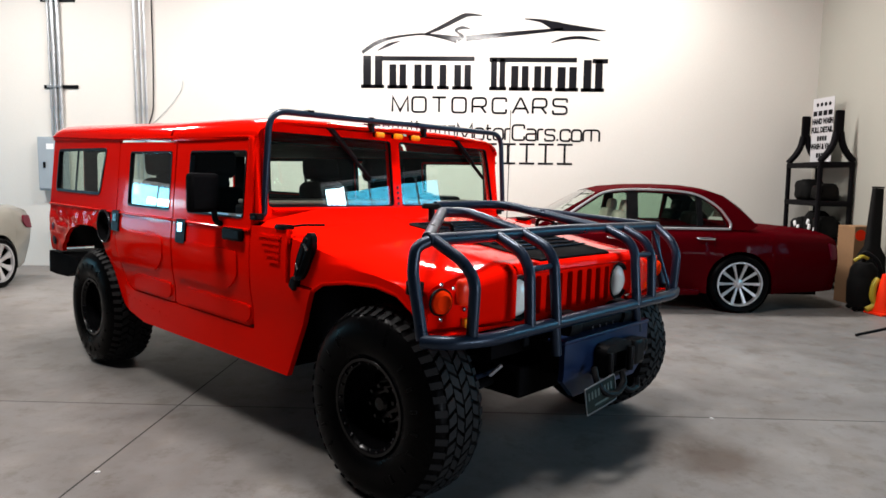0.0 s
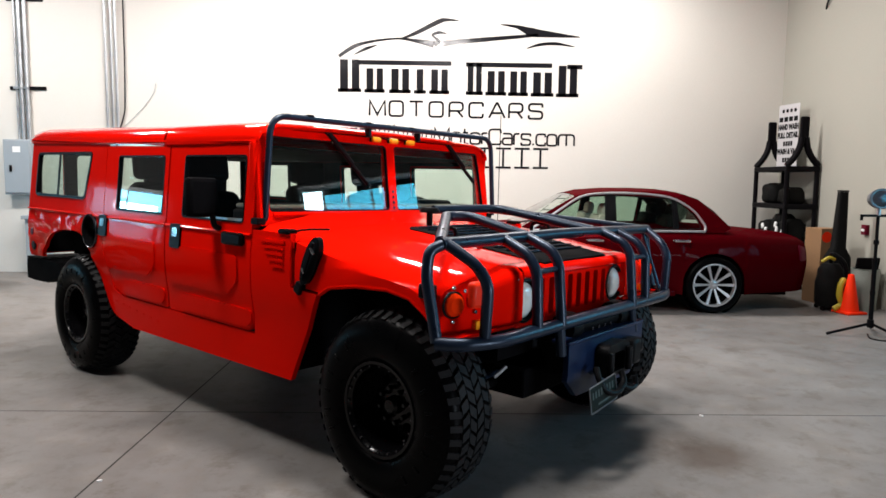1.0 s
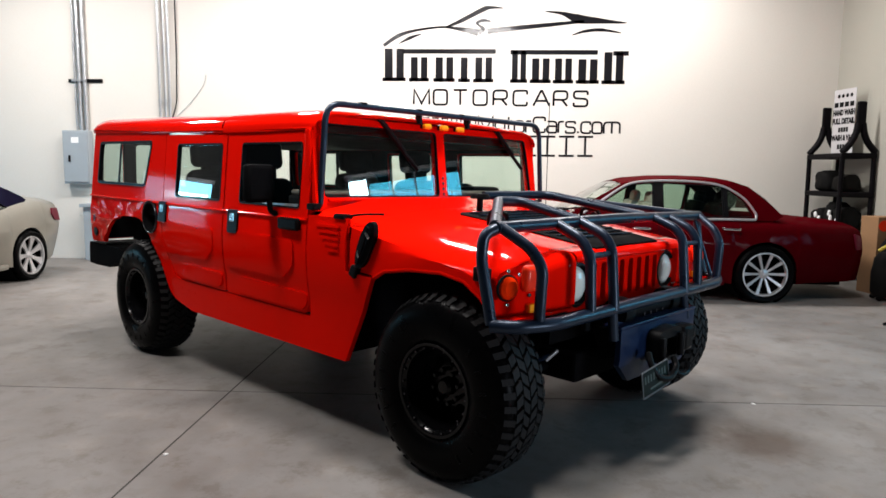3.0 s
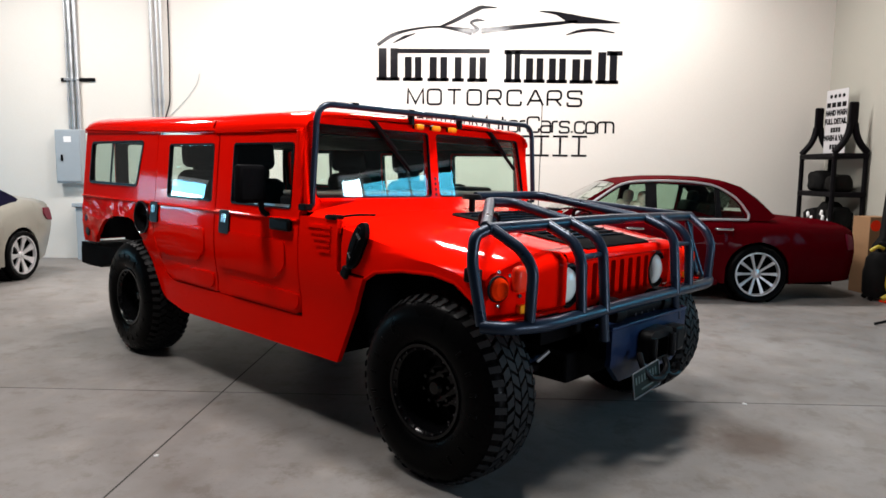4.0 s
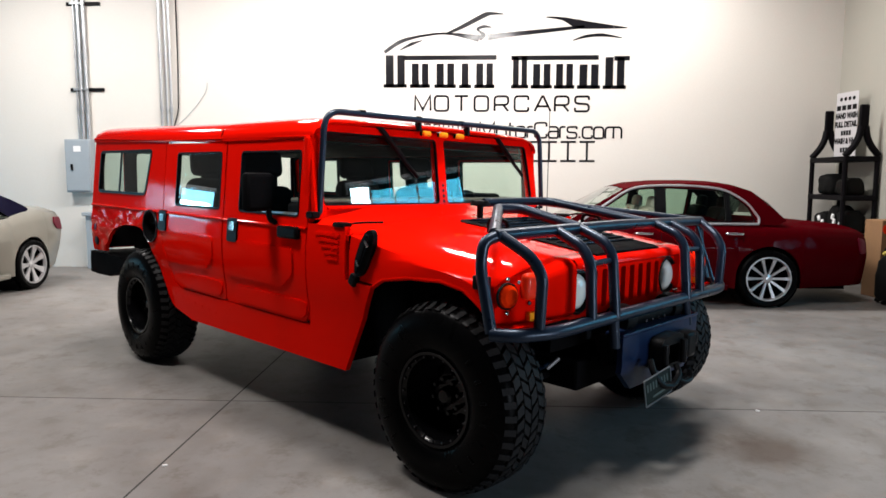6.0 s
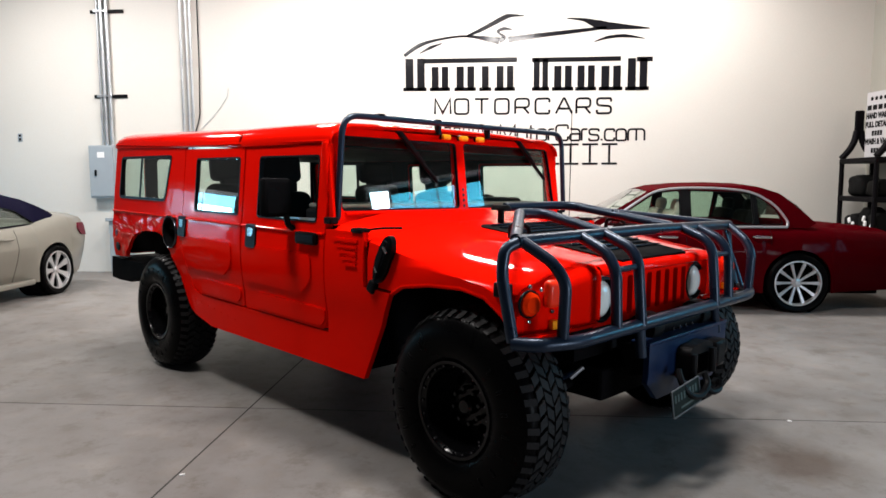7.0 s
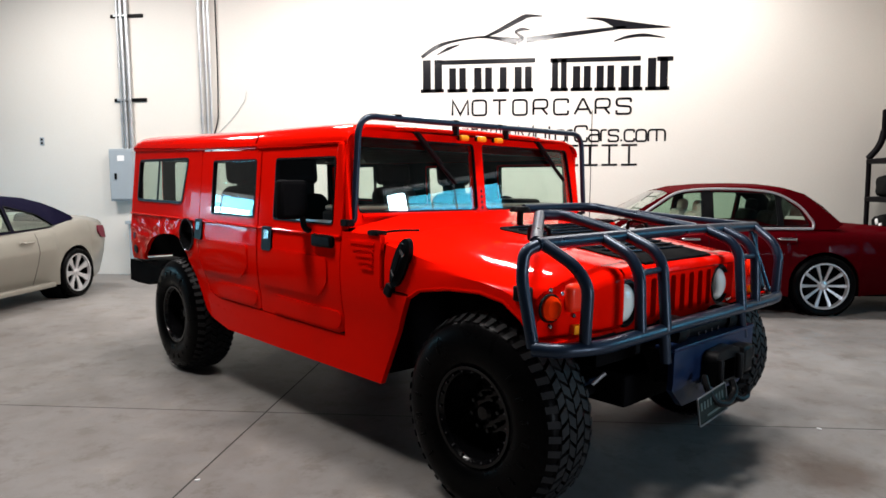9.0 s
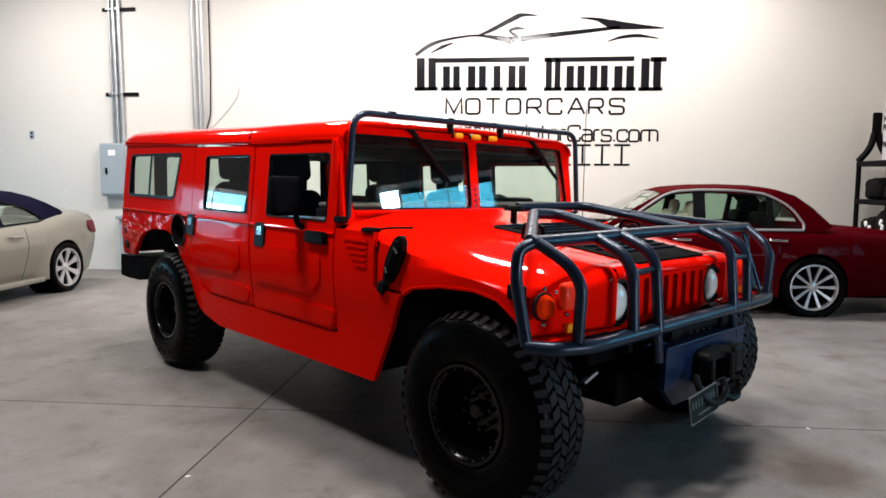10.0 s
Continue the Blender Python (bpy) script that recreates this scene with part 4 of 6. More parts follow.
ys_brow = [-0.5569, -0.50, -0.3, 0.0, 0.3, 0.50, 0.5569]
part("nose_brow", loft([nose_column(y) for y in ys_brow]), RED, hood, angle=50)
for s in (-1, 1):
    ys_c = [1.0649, 1.053, 1.035, 1.015, 0.97, 0.92, 0.86, 0.82, 0.80, 0.74, 0.66, 0.60, 0.5571]
    part("nose_corner", loft([nose_column(s * y) for y in ys_c]), RED, hood, angle=40)
    part("corner_return", sheet([(0.34, 0.845), (0.456, 0.882), (0.456, 1.08), (0.34, 1.08)], [], lambda u, v, w: Vector((u, s * (0.557 + w), v)), 0.006), RED, hood)
    part("corner_cheek", loft([[Vector((0.30, s * 1.07, 1.0)), Vector((0.36, s * 1.0655, 0.976)), Vector((nose_x(1.065), s * 1.065, 0.95))], [Vector((0.32, s * 1.07, 0.90)), Vector((0.36, s * 1.0655, 0.875)), Vector((nose_x(1.065), s * 1.065, 0.862))]]), RED, hood)
    part("lower_flange", box(0.32, 0.45, min(s * 0.56, s * 1.06), max(s * 0.56, s * 1.06), 0.850, 0.866, 0.004), RED, hood)
SLOTS = [(-0.334 + i * 0.0955 - 0.025, -0.334 + i * 0.0955 + 0.025) for i in range(8)]
grille_holes = [rounded([(a, 0.868), (c, 0.868), (c, 1.058), (a, 1.058)], 0.012, 2) for a, c in SLOTS]
for s in (-1, 1):
    grille_holes.append([(s * 0.478 + 0.108 * math.cos(k * math.pi / 12), 0.962 + 0.108 * math.sin(k * math.pi / 12)) for k in range(24)])
part("grille", sheet([(-0.555, 0.835), (0.555, 0.835), (0.555, 1.10), (-0.555, 1.10)], grille_holes, lambda u, v, w: Vector((0.425 - w, u, v)), 0.045), RED, wagon)
part("radiator", box(0.33, 0.36, -0.62, 0.62, 0.80, 1.10), DARK, wagon)
for s in (-1, 1):
    hl = part("headlight", lathe([(0.112, 0.0), (0.112, 0.03), (0.10, 0.035), (0.096, 0.02), (0.085, 0.0)], 32, closed=True, m=pose(0.395, s * 0.478, 0.962, 0, 90, 0)), BLACK, wagon, "round sealed-beam headlight")
    part("lens", lathe([(0.0, 0.045), (0.03, 0.043), (0.06, 0.036), (0.085, 0.02), (0.094, 0.0), (0.0, -0.01)], 32, m=pose(0.395, s * 0.478, 0.962, 0, 90, 0)), LENS, hl)
    # round signal lamp with its black ring on the corner face
    nm = pose(nose_x(1.0) + 0.001, s * 1.005, 0.998, 0, 90, s * 10)
    sg = part("signal_lamp", lathe([(0.060, 0.0), (0.060, 0.010), (0.055, 0.012), (0.053, 0.0)], 28, closed=True, m=nm), BLACK, wagon)
    part("lens", lathe([(0.0, 0.036), (0.034, 0.033), (0.050, 0.019), (0.053, 0.0), (0.0, 0.0)], 28, m=nm), ORANGE, sg)
    for z in (0.075, -0.075):
        part("screw", lathe([(0.0, 0.008), (0.008, 0.006), (0.01, 0.0), (0.0, 0.0)], 10, m=pose(nose_x(1.0) + 0.004, s * 1.005, 0.998 + z, 0, 90, s * 10)), CHROME, sg)
    cl = part("corner_lamp", box(-0.015, 0.034, -0.042, 0.042, -0.060, 0.060, 0.022, m=pose(nose_x(0.885) + 0.002, s * 0.885, 1.034, 0, 0, s * 10), seg=3), REDORANGE, wagon, "red-orange moulded corner lamp")
    part("screw", lathe([(0.0, 0.006), (0.008, 0.005), (0.01, 0.0), (0.0, 0.0)], 10, m=pose(nose_x(0.885) + 0.010, s * 0.885, 0.958, 0, 90, s * 10)), STUD, cl)
    part("screw", lathe([(0.0, 0.006), (0.008, 0.005), (0.01, 0.0), (0.0, 0.0)], 10, m=pose(nose_x(0.93) + 0.004, s * 0.945, 1.055, 0, 90, s * 10)), CHROME, cl)
    part("side_reflector", box(-0.01, 0.02, -0.021, 0.021, -0.02, 0.02, 0.005, m=pose(nose_x(0.872) + 0.006, s * 0.872, 0.898, 0, 0, s * 10)), AMBER, wagon)
    part("fender_marker", box(0.26, 0.35, min(s * 1.06, s * 1.088), max(s * 1.06, s * 1.088), 1.02, 1.085, 0.008), BLACK, hood)

# black louvred air panels let into the hood
def hood_z(x):
    return lerp_table([(r[0], r[1]) for r in HOOD] + [(0.415, 1.139), (0.445, 1.129), (0.46, 1.12)], x)


for x0, x1, w in ((-0.46, -0.13, 0.40), (-0.06, 0.432, 0.385)):
    rows = []
    for i in range(15):
        x = x0 + (x1 - x0) * i / 14
        wx = w * (1 - 0.08 * i / 14) * (0.94 if i in (0, 14) else 1.0)
        z = hood_z(x)
        rows.append([Vector((x, y, q)) for y, q in ((-wx, z - 0.012), (-wx, z + 0.006), (-wx + 0.02, z + 0.010), (wx - 0.02, z + 0.010), (wx, z + 0.006), (wx, z - 0.012))])
    lp = part("air_panel", loft(rows, cap=True), DARK, hood, "black louvred air panel")
    n = 4 if w > 0.39 else 5
    for i in range(n):
        x = x0 + 0.05 + i * 0.068
        part("slat", box(-0.015, 0.015, -w * 0.86, w * 0.86, -0.003, 0.004, 0.002, m=pose(x, 0, hood_z(x) + 0.014, 0, -14, 0)), TUBE, lp)
# lifting loops
for x, y in ((-0.10, -0.47), (-0.10, 0.47)):
    part("lifting_loop", tube([(x - 0.065, y, hood_z(x) - 0.01), (x - 0.065, y, hood_z(x) + 0.085), (x + 0.065, y, hood_z(x) + 0.075), (x + 0.065, y, hood_z(x) - 0.012)], 0.012, 10, 0.05), BLACK, hood)
# rubber latches on the hood sides
for s in (-1, 1):
    lt = part("hood_latch", sheet([(0.052 * math.cos(k * math.pi / 12), 0.125 * math.sin(k * math.pi / 12) + 0.02 * (1 if 0 < k < 12 else 0)) for k in range(24)], [], lambda u, v, w: pose(-0.475, s * 1.086, 1.10, 0, 24, 0) @ Vector((u, s * (0.022 * math.sqrt(max(0.0, 1 - (u / 0.06) ** 2 - (v / 0.16) ** 2)) - w), v)), 0.03), BLACK, hood, "black rubber hood latch")
    part("catch", box(-0.028, 0.028, -0.02, 0.02, -0.035, 0.03, 0.012, m=pose(-0.555, s * 1.088, 0.965, 0, 28, 0)), BLACK, lt)
    part("clip", box(-0.008, 0.008, -0.006, 0.006, -0.02, 0.02, 0.003, m=pose(-0.43, s * 1.112, 1.165, 0, -40, 0)), CHROME, lt)
    part("strap", box(-0.012, 0.012, -0.006, 0.006, -0.10, 0.12, 0.004, m=pose(-0.478, s * 1.11, 1.10, 0, 24, 0)), PLASTIC, lt)
    part("clip", box(-0.006, 0.006, -0.005, 0.005, -0.016, 0.016, 0.002, m=pose(-0.50, s * 1.113, 1.06, 0, -30, 0)), CHROME, lt)
    part("hood_rod", tube([(-0.66, s * 1.06, 1.245), (-0.57, s * 1.03, 1.262), (-0.45, s * 0.985, 1.268)], 0.006, 8, 0.05, radii=None), BLACK, wagon)
    part("intake_cap", box(-0.75, -0.655, min(s * 1.02, s * 1.09), max(s * 1.02, s * 1.09), 1.228, 1.256, 0.012), BLACK, wagon)

# tube guard over the nose
GB = 0.852
guard = part("brush_guard", tube([(0.40, -1.12, GB - 0.004), (0.50, -1.07, GB - 0.002), (0.575, -0.90, GB), (0.575, 0.90, GB + 0.008), (0.50, 1.09, GB + 0.01), (0.40, 1.13, GB + 0.01)], 0.030, 14, 0.10), TUBE, wagon, "charcoal steel tube brush guard")
part("crossbar", tube([(0.36, -1.06, 1.262), (0.355, 0, 1.272), (0.36, 1.06, 1.262)], 0.028, 14), TUBE, guard)
for s in (-1, 1):
    part("hoop", tube([(0.40, s * 1.115, GB), (0.335, s * 1.12, 1.13), (0.335, s * 1.105, 1.235), (0.36, s * 1.04, 1.262)], 0.026, 14, 0.06), TUBE, guard)
    part("hoop", tube([(0.54, s * 0.965, GB), (0.55, s * 0.965, 1.10), (0.50, s * 0.985, 1.18), (0.37, s * 1.03, 1.262)], 0.0255, 14, 0.07), TUBE, guard)
    part("hoop", tube([(0.575, s * 0.60, GB), (0.56, s * 0.60, 1.12), (0.51, s * 0.60, 1.20), (0.36, s * 0.60, 1.266)], 0.026, 14, 0.08), TUBE, guard)
    part("hoop", tube([(0.585, s * 0.40, GB), (0.555, s * 0.40, 1.15), (0.51, s * 0.40, 1.212), (0.36, s * 0.40, 1.270)], 0.026, 14, 0.08), TUBE, guard)
    part("rung", tube([(0.55, s * 0.40, 1.128), (0.555, s * 0.60, 1.125)], 0.014, 10), TUBE, guard)
    part("drop_post", tube([(0.575, s * 0.40, GB), (0.58, s * (0.38 if s < 0 else 0.44), 0.70)], 0.026, 12), TUBE, guard)
part("hood_loop", tube([(0.36, -0.40, 1.272), (0.01, -0.41, 1.35), (-0.06, -0.53, 1.35), (0.0, -0.60, 1.345), (0.34, -1.04, 1.268)], 0.027, 14, 0.05), TUBE, guard)
part("brace", tube([(0.33, 1.05, 1.255), (0.47, 1.06, 0.87)], 0.011, 10), TUBE, guard)
# rear stay of the guard with its mount plate
part("stay", tube([(0.31, 0.40, 1.272), (-0.36, 0.40, 1.366), (-0.44, 0.30, 1.366), (-0.52, -0.10, 1.358)], 0.027, 14, 0.07), TUBE, guard)
part("stay", tube([(0.34, 1.06, 1.262), (-0.30, 0.62, 1.33), (-0.42, 0.36, 1.362)], 0.024, 14, 0.07), TUBE, guard)
part("mount_plate", lathe([(0.0, 0.02), (0.05, 0.018), (0.062, 0.0), (0.062, -0.012), (0.0, -0.012)], 24, m=pose(-0.53, -0.12, 1.352)), BLACK, guard)
part("mount_post", tube([(-0.53, -0.12, 1.345), (-0.53, -0.12, 1.262)], 0.02, 12), BLACK, guard)

# tube cage round the windscreen
cage = part("screen_cage", tube([(-0.96, -1.03, 1.285), (-0.955, -1.02, 1.30), (-0.95, -0.99, 1.866), (-0.95, 1.055, 1.880), (-0.955, 1.12, 1.31), (-0.96, 1.12, 1.285)], 0.0185, 12, 0.11), TUBE, wagon, "black tube cage round the windscreen")
for y in (-0.72, -0.26, 0.14, 0.62):
    part("bracket", box(-0.985, -0.935, y - 0.022, y + 0.022, 1.874, 1.892, 0.004), BLACK, cage)
for y in (-0.24, 0.225):
    part("bracket", box(-0.99, -0.945, y - 0.012, y + 0.012, 1.80, 1.866, 0.004), BLACK, cage)
for s in (-1, 1):
    part("foot", box(-1.0, -0.93, min(s * 1.03, s * 1.085), max(s * 1.03, s * 1.085), 1.262, 1.30, 0.008), BLACK, cage)

# mirror on its arm
s = -1
mr = part("wing_mirror", box(-1.40, -1.325, min(s * 1.075, s * 1.262), max(s * 1.075, s * 1.262), 1.285, 1.512, 0.024), DARK, wagon, "square black wing mirror on a short arm")
part("arm", tube([(-1.335, s * 1.115, 1.30), (-1.325, s * 1.11, 1.235), (-1.31, s * 1.075, 1.215)], 0.018, 10, 0.02), BLACK, mr)
part("foot", box(-1.25, -1.05, min(s * 1.08, s * 1.118), max(s * 1.08, s * 1.118), 1.135, 1.208, 0.014), BLACK, mr)
part("mirror_glass", box(-1.405, -1.401, min(s * 1.095, s * 1.242), max(s * 1.095, s * 1.242), 1.305, 1.492, 0.001), CHROME, mr)

# winch bumper, hook, tow eyes and the front plate
wb = part("winch_bumper", sheet([(-0.34, 0.742), (0.52, 0.742), (0.52, 0.56), (0.40, 0.46), (-0.22, 0.46), (-0.34, 0.56)], [], lambda u, v, w: Vector((0.60 - w + 0.10 * min(0.0, v - 0.60), u, v)), 0.03, cuts=(0.60,)), NAVY_DAYLIT, wagon, "dark navy steel winch bumper, blue daylight in its colour")
part("shelf", box(0.50, 0.606, -0.345, 0.525, 0.744, 0.762, 0.006), NAVY_DAYLIT, wb)
for y in (-0.33, 0.51):
    part("gusset", sheet([(0.42, 0.742), (0.568, 0.742), (0.568, 0.60), (0.50, 0.58)], [], lambda u, v, w, y=y: Vector((u, y - 0.006 + w, v)), 0.012), DARK, wb)
part("drum", lathe([(0.0, -0.24), (0.055, -0.24), (0.055, 0.24), (0.0, 0.24)], 24, m=pose(0.50, 0.08, 0.805, 90, 0, 0)), BLACK, wb)
for y in (-0.19, 0.35):
    part("motor_end", lathe([(0.0, -0.05), (0.07, -0.05), (0.076, -0.03), (0.076, 0.03), (0.07, 0.05), (0.0, 0.05)], 24, m=pose(0.50, y, 0.805, 90, 0, 0)), BLACK, wb)
for i in range(4):
    part("tie_bar", tube([(0.545, 0.0 + i * 0.07, 0.764), (0.545, 0.0 + i * 0.07, 0.83)], 0.006, 8), STUD, wb)
# roller fairlead: two uprights, a lintel and the dark mouth between them
part("fairlead", sheet(rounded([(-0.07, 0.535), (0.19, 0.535), (0.19, 0.70), (0.13, 0.715), (-0.04, 0.705), (-0.07, 0.68)], 0.02, 3), [rounded([(-0.03, 0.56), (0.14, 0.56), (0.14, 0.66), (-0.03, 0.66)], 0.015, 2)], lambda u, v, w: Vector((0.675 - w, u, v)), 0.07), BLACK, wb)
part("roller_mouth", box(0.585, 0.62, -0.04, 0.15, 0.55, 0.67, 0.004), DARK, wb)
for y in (-0.052, 0.165):
    part("roller", lathe([(0.0, 0.0), (0.018, 0.0), (0.02, 0.01), (0.02, 0.115), (0.018, 0.125), (0.0, 0.125)], 14, m=pose(0.685, y, 0.55)), BLACK, wb)
part("roller_bracket", box(0.60, 0.69, 0.21, 0.33, 0.555, 0.70, 0.024), BLACK, wb)
part("roller_bracket", box(0.60, 0.665, 0.345, 0.42, 0.60, 0.68, 0.02), BLACK, wb)
part("winch_rope", tube([(0.66, -0.16, 0.61), (0.70, -0.20, 0.56), (0.73, -0.17, 0.50), (0.74, -0.06, 0.475), (0.73, 0.03, 0.52), (0.70, 0.05, 0.56)], 0.017, 10, 0.05), BLACK, wb)
part("hook", tube([(0.72, 0.02, 0.50), (0.745, 0.06, 0.47), (0.745, 0.14, 0.475), (0.735, 0.15, 0.52)], 0.015, 10, 0.04), BLACK, wb)
part("lamp_bracket", box(0.56, 0.59, -0.66, -0.62, 0.785, 0.83, 0.006), DARK, guard)
pm = Matrix.Translation((0.72, -0.195, 0.50)) @ Matrix.Rotation(radians(-6), 4, "Y") @ Matrix.Rotation(radians(5), 4, "X")
fp = part("front_plate", box(-0.004, 0.004, -0.14, 0.14, -0.062, 0.062, 0.003, m=pm), PLATE, wagon, "dark plate with pale border and bars")
part("plate_border", sheet(rounded([(-0.143, -0.066), (0.143, -0.066), (0.143, 0.066), (-0.143, 0.066)], 0.012), [rounded([(-0.138, -0.061), (0.138, -0.061), (0.138, 0.061), (-0.138, 0.061)], 0.010)], lambda u, v, w: pm @ Vector((0.008 - w, u, v)), 0.006), LAMPSHELL, fp)
for i in range(8):
    y = -0.115 + i * 0.03
    part("bar", box(0.0045, 0.006, y, y + 0.014, 0.0, 0.036, m=pm), INK, fp)
part("bar", box(0.0045, 0.006, -0.06, 0.07, -0.04, -0.03, m=pm), INK, fp)

# underbody, wheel wells and cabin
part("chassis", box(-4.2, 0.40, -0.42, 0.42, 0.44, 0.60, 0.02), DARK, wagon)
part("cabin_floor", box(-2.80, -0.66, -1.03, 1.03, 0.60, 0.66), DARK, wagon)
part("engine_bay", box(-0.66, 0.34, -0.58, 0.58, 0.66, 1.09), DARK, wagon)
for s in (-1, 1):
    part("control_arm", tube([(0.22, s * 0.40, 0.50), (0.10, s * 0.80, 0.42), (-0.12, s * 0.40, 0.50)], 0.022, 10, 0.05), DARK, wagon)
    part("tie_rod", tube([(0.24, s * 0.36, 0.56), (0.20, s * 0.78, 0.52)], 0.014, 10), TUBE, wagon)
    # short silver rod in place of the light glints under the nose
    part("glint_rod", tube([(0.30, s * 0.44, 0.60), (0.27, s * 0.50, 0.55)], 0.010, 8), ALLOY, wagon)
part("firewall", box(-0.72, -0.64, -1.03, 1.03, 0.5, 1.2), DARK, wagon)
part("rear_tub", box(-3.60, -2.75, -0.70, 0.70, 0.6, 1.1), DARK, wagon)
part("rear_floor", box(-4.26, -3.60, -0.70, 0.70, 0.79, 1.1), DARK, wagon)
for s in (-1, 1):
    part("well_panel", box(-4.27, -2.80, min(s * 0.71, s * 0.74), max(s * 0.71, s * 0.74), 0.79, 1.10), DARK, wagon)
for s in (-1, 1):
    part("wheel_well", box(-3.95, -2.85, min(s * 0.66, s * 1.04), max(s * 0.66, s * 1.04), 1.08, 1.12), DARK, wagon)
    for x in (0.0, -3.3):
        part("axle_arm", tube([(x, s * 0.35, 0.42), (x, s * 0.85, 0.44)], 0.06, 12), DARK, wagon)
        part("spring", tube([(x + 0.12, s * 0.60, 0.40), (x + 0.05, s * 0.58, 0.85)], 0.055, 12), DARK, wagon)
dash = part("dashboard", box(-1.36, -1.03, -0.97, 0.97, 1.05, 1.335, 0.02), LEATHER, wagon)
part("dash_pad", box(-1.34, -1.035, -0.96, 0.96, 1.337, 1.366, 0.012), TAN, dash)
part("instrument_hood", box(-1.34, -1.12, 0.50, 0.82, 1.33, 1.395, 0.03), BLACK, wagon)
part("steering_wheel", tube([(-1.45 + 0.07 * math.sin(a), 0.70 + 0.19 * math.cos(a), 1.22 + 0.18 * math.sin(a)) for a in [k * math.pi / 10 for k in range(20)]], 0.016, 8, closed=True), BLACK, wagon)
for x in (-1.82, -2.57):
    front = x > -2
    hw = 0.165 if front else 0.185
    for y in ((-0.755, 0.755) if front else (-0.71, 0.71)):
        st = part("seat", box(x - 0.10, x + 0.48, y - 0.23, y + 0.23, 0.70, 0.98, 0.06), LEATHER, wagon)
        part("seat_back", box(-0.09, 0.09, -0.23, 0.23, 0.0, 0.50 if front else 0.545, 0.08, m=pose(x - 0.08, y, 0.93, 0, -12, 0), seg=4), LEATHER, st)
        part("headrest_neck", box(-0.045, 0.045, -0.105, 0.105, 0.0, 0.13, 0.03, m=pose(x - 0.175, y, 1.40, 0, -10, 0)), LEATHER, st)
        part("headrest", box(-0.055, 0.055, -hw, hw, 0.0, 0.195, 0.05, m=pose(x - 0.185, y, 1.48, 0, -8, 0), seg=4), LEATHER, st)
part("centre_console", box(-2.9, -1.1, -0.33, 0.33, 0.66, 1.06, 0.03), LEATHER, wagon)
for s in (-1, 1):
    part("centre_pillar", box(-2.05, -1.96, min(s * 0.985, s * 1.005), max(s * 0.985, s * 1.005), 1.2, 1.68, 0.008), LEATHER, wagon)
    part("rear_pillar", box(-3.10, -2.90, min(s * 0.985, s * 1.005), max(s * 0.985, s * 1.005), 1.2, 1.68, 0.008), LEATHER, wagon)
    part("door_trim", box(-2.8, -1.0, min(s * 0.985, s * 1.035), max(s * 0.985, s * 1.035), 0.66, 1.27, 0.01), LEATHER, wagon)
part("antenna", tube([(-0.80, 0.98, 1.24), (-0.82, 1.0, 2.05)], 0.003, 6), BLACK, wagon)


# wheels: built once, the four share their meshes
def tyre_mesh():
    h = 0.165
    side = [(0.226, h - 0.035), (0.232, h - 0.012), (0.25, h + 0.002), (0.285, h + 0.012), (0.33, h + 0.014), (0.375, h + 0.006), (0.41, h - 0.010), (0.433, h - 0.030), (0.442, h - 0.055)]
    prof = [(r, -z) for r, z in side] + [(r, z) for r, z in reversed(side)]
    return mesh_from("wheel", lathe(prof, 64), RUBBER, 60)


def tread_mesh(n=46, R=0.458):
    """Rows of lugs: a chevron pair along the middle, blocks beside it and short bars on the shoulders."""
    b = bmesh.new()
    pitch = 2 * math.pi / n
    rows = ((0.004, 0.047, 0.75, 0.80, 0.0), (0.053, 0.094, -0.55, 0.74, 0.5), (0.100, 0.150, 0.12, 0.52, 0.1))
    for i in range(n):
        for k in (-1, 1):
            for y0, y1, skew, fill, shift in rows:
                a0 = (i + shift + (0.0 if k > 0 else 0.25)) * pitch
                ring = []
                for top in (0, 1):
                    for u, y in ((-1, y0), (1, y0), (1, y1), (-1, y1)):
                        drop = 0.030 if y > 0.13 else 0.004 if y > 0.09 else 0.0
                        r = R - drop if top else 0.428
                        ang = a0 + u * pitch * fill * (0.46 if top else 0.5) + skew * (y - (y0 + y1) / 2) / R
                        ring.append(b.verts.new((r * math.cos(ang), r * math.sin(ang), k * y)))
                lo, hi = ring[:4], ring[4:]
                b.faces.new(hi)
                for q in range(4):
                    b.faces.new((lo[q], lo[(q + 1) % 4], hi[(q + 1) % 4], hi[q]))
    return mesh_from("tread", b, WORN, 20)


def rim_disc():
    holes = [[(0.125 * math.cos(a) + 0.028 * math.cos(k * math.pi / 6), 0.125 * math.sin(a) + 0.028 * math.sin(k * math.pi / 6)) for k in range(12)] for a in [i * math.pi / 4 for i in range(8)]]
    ring = [(0.188 * math.cos(k * math.pi / 20), 0.188 * math.sin(k * math.pi / 20)) for k in range(40)]
    return sheet(ring, holes, lambda u, v, w: Vector((u, v, 0.035 - w + 0.02 * math.cos(min(1, math.hypot(u, v) / 0.2) * math.pi))), 0.02)


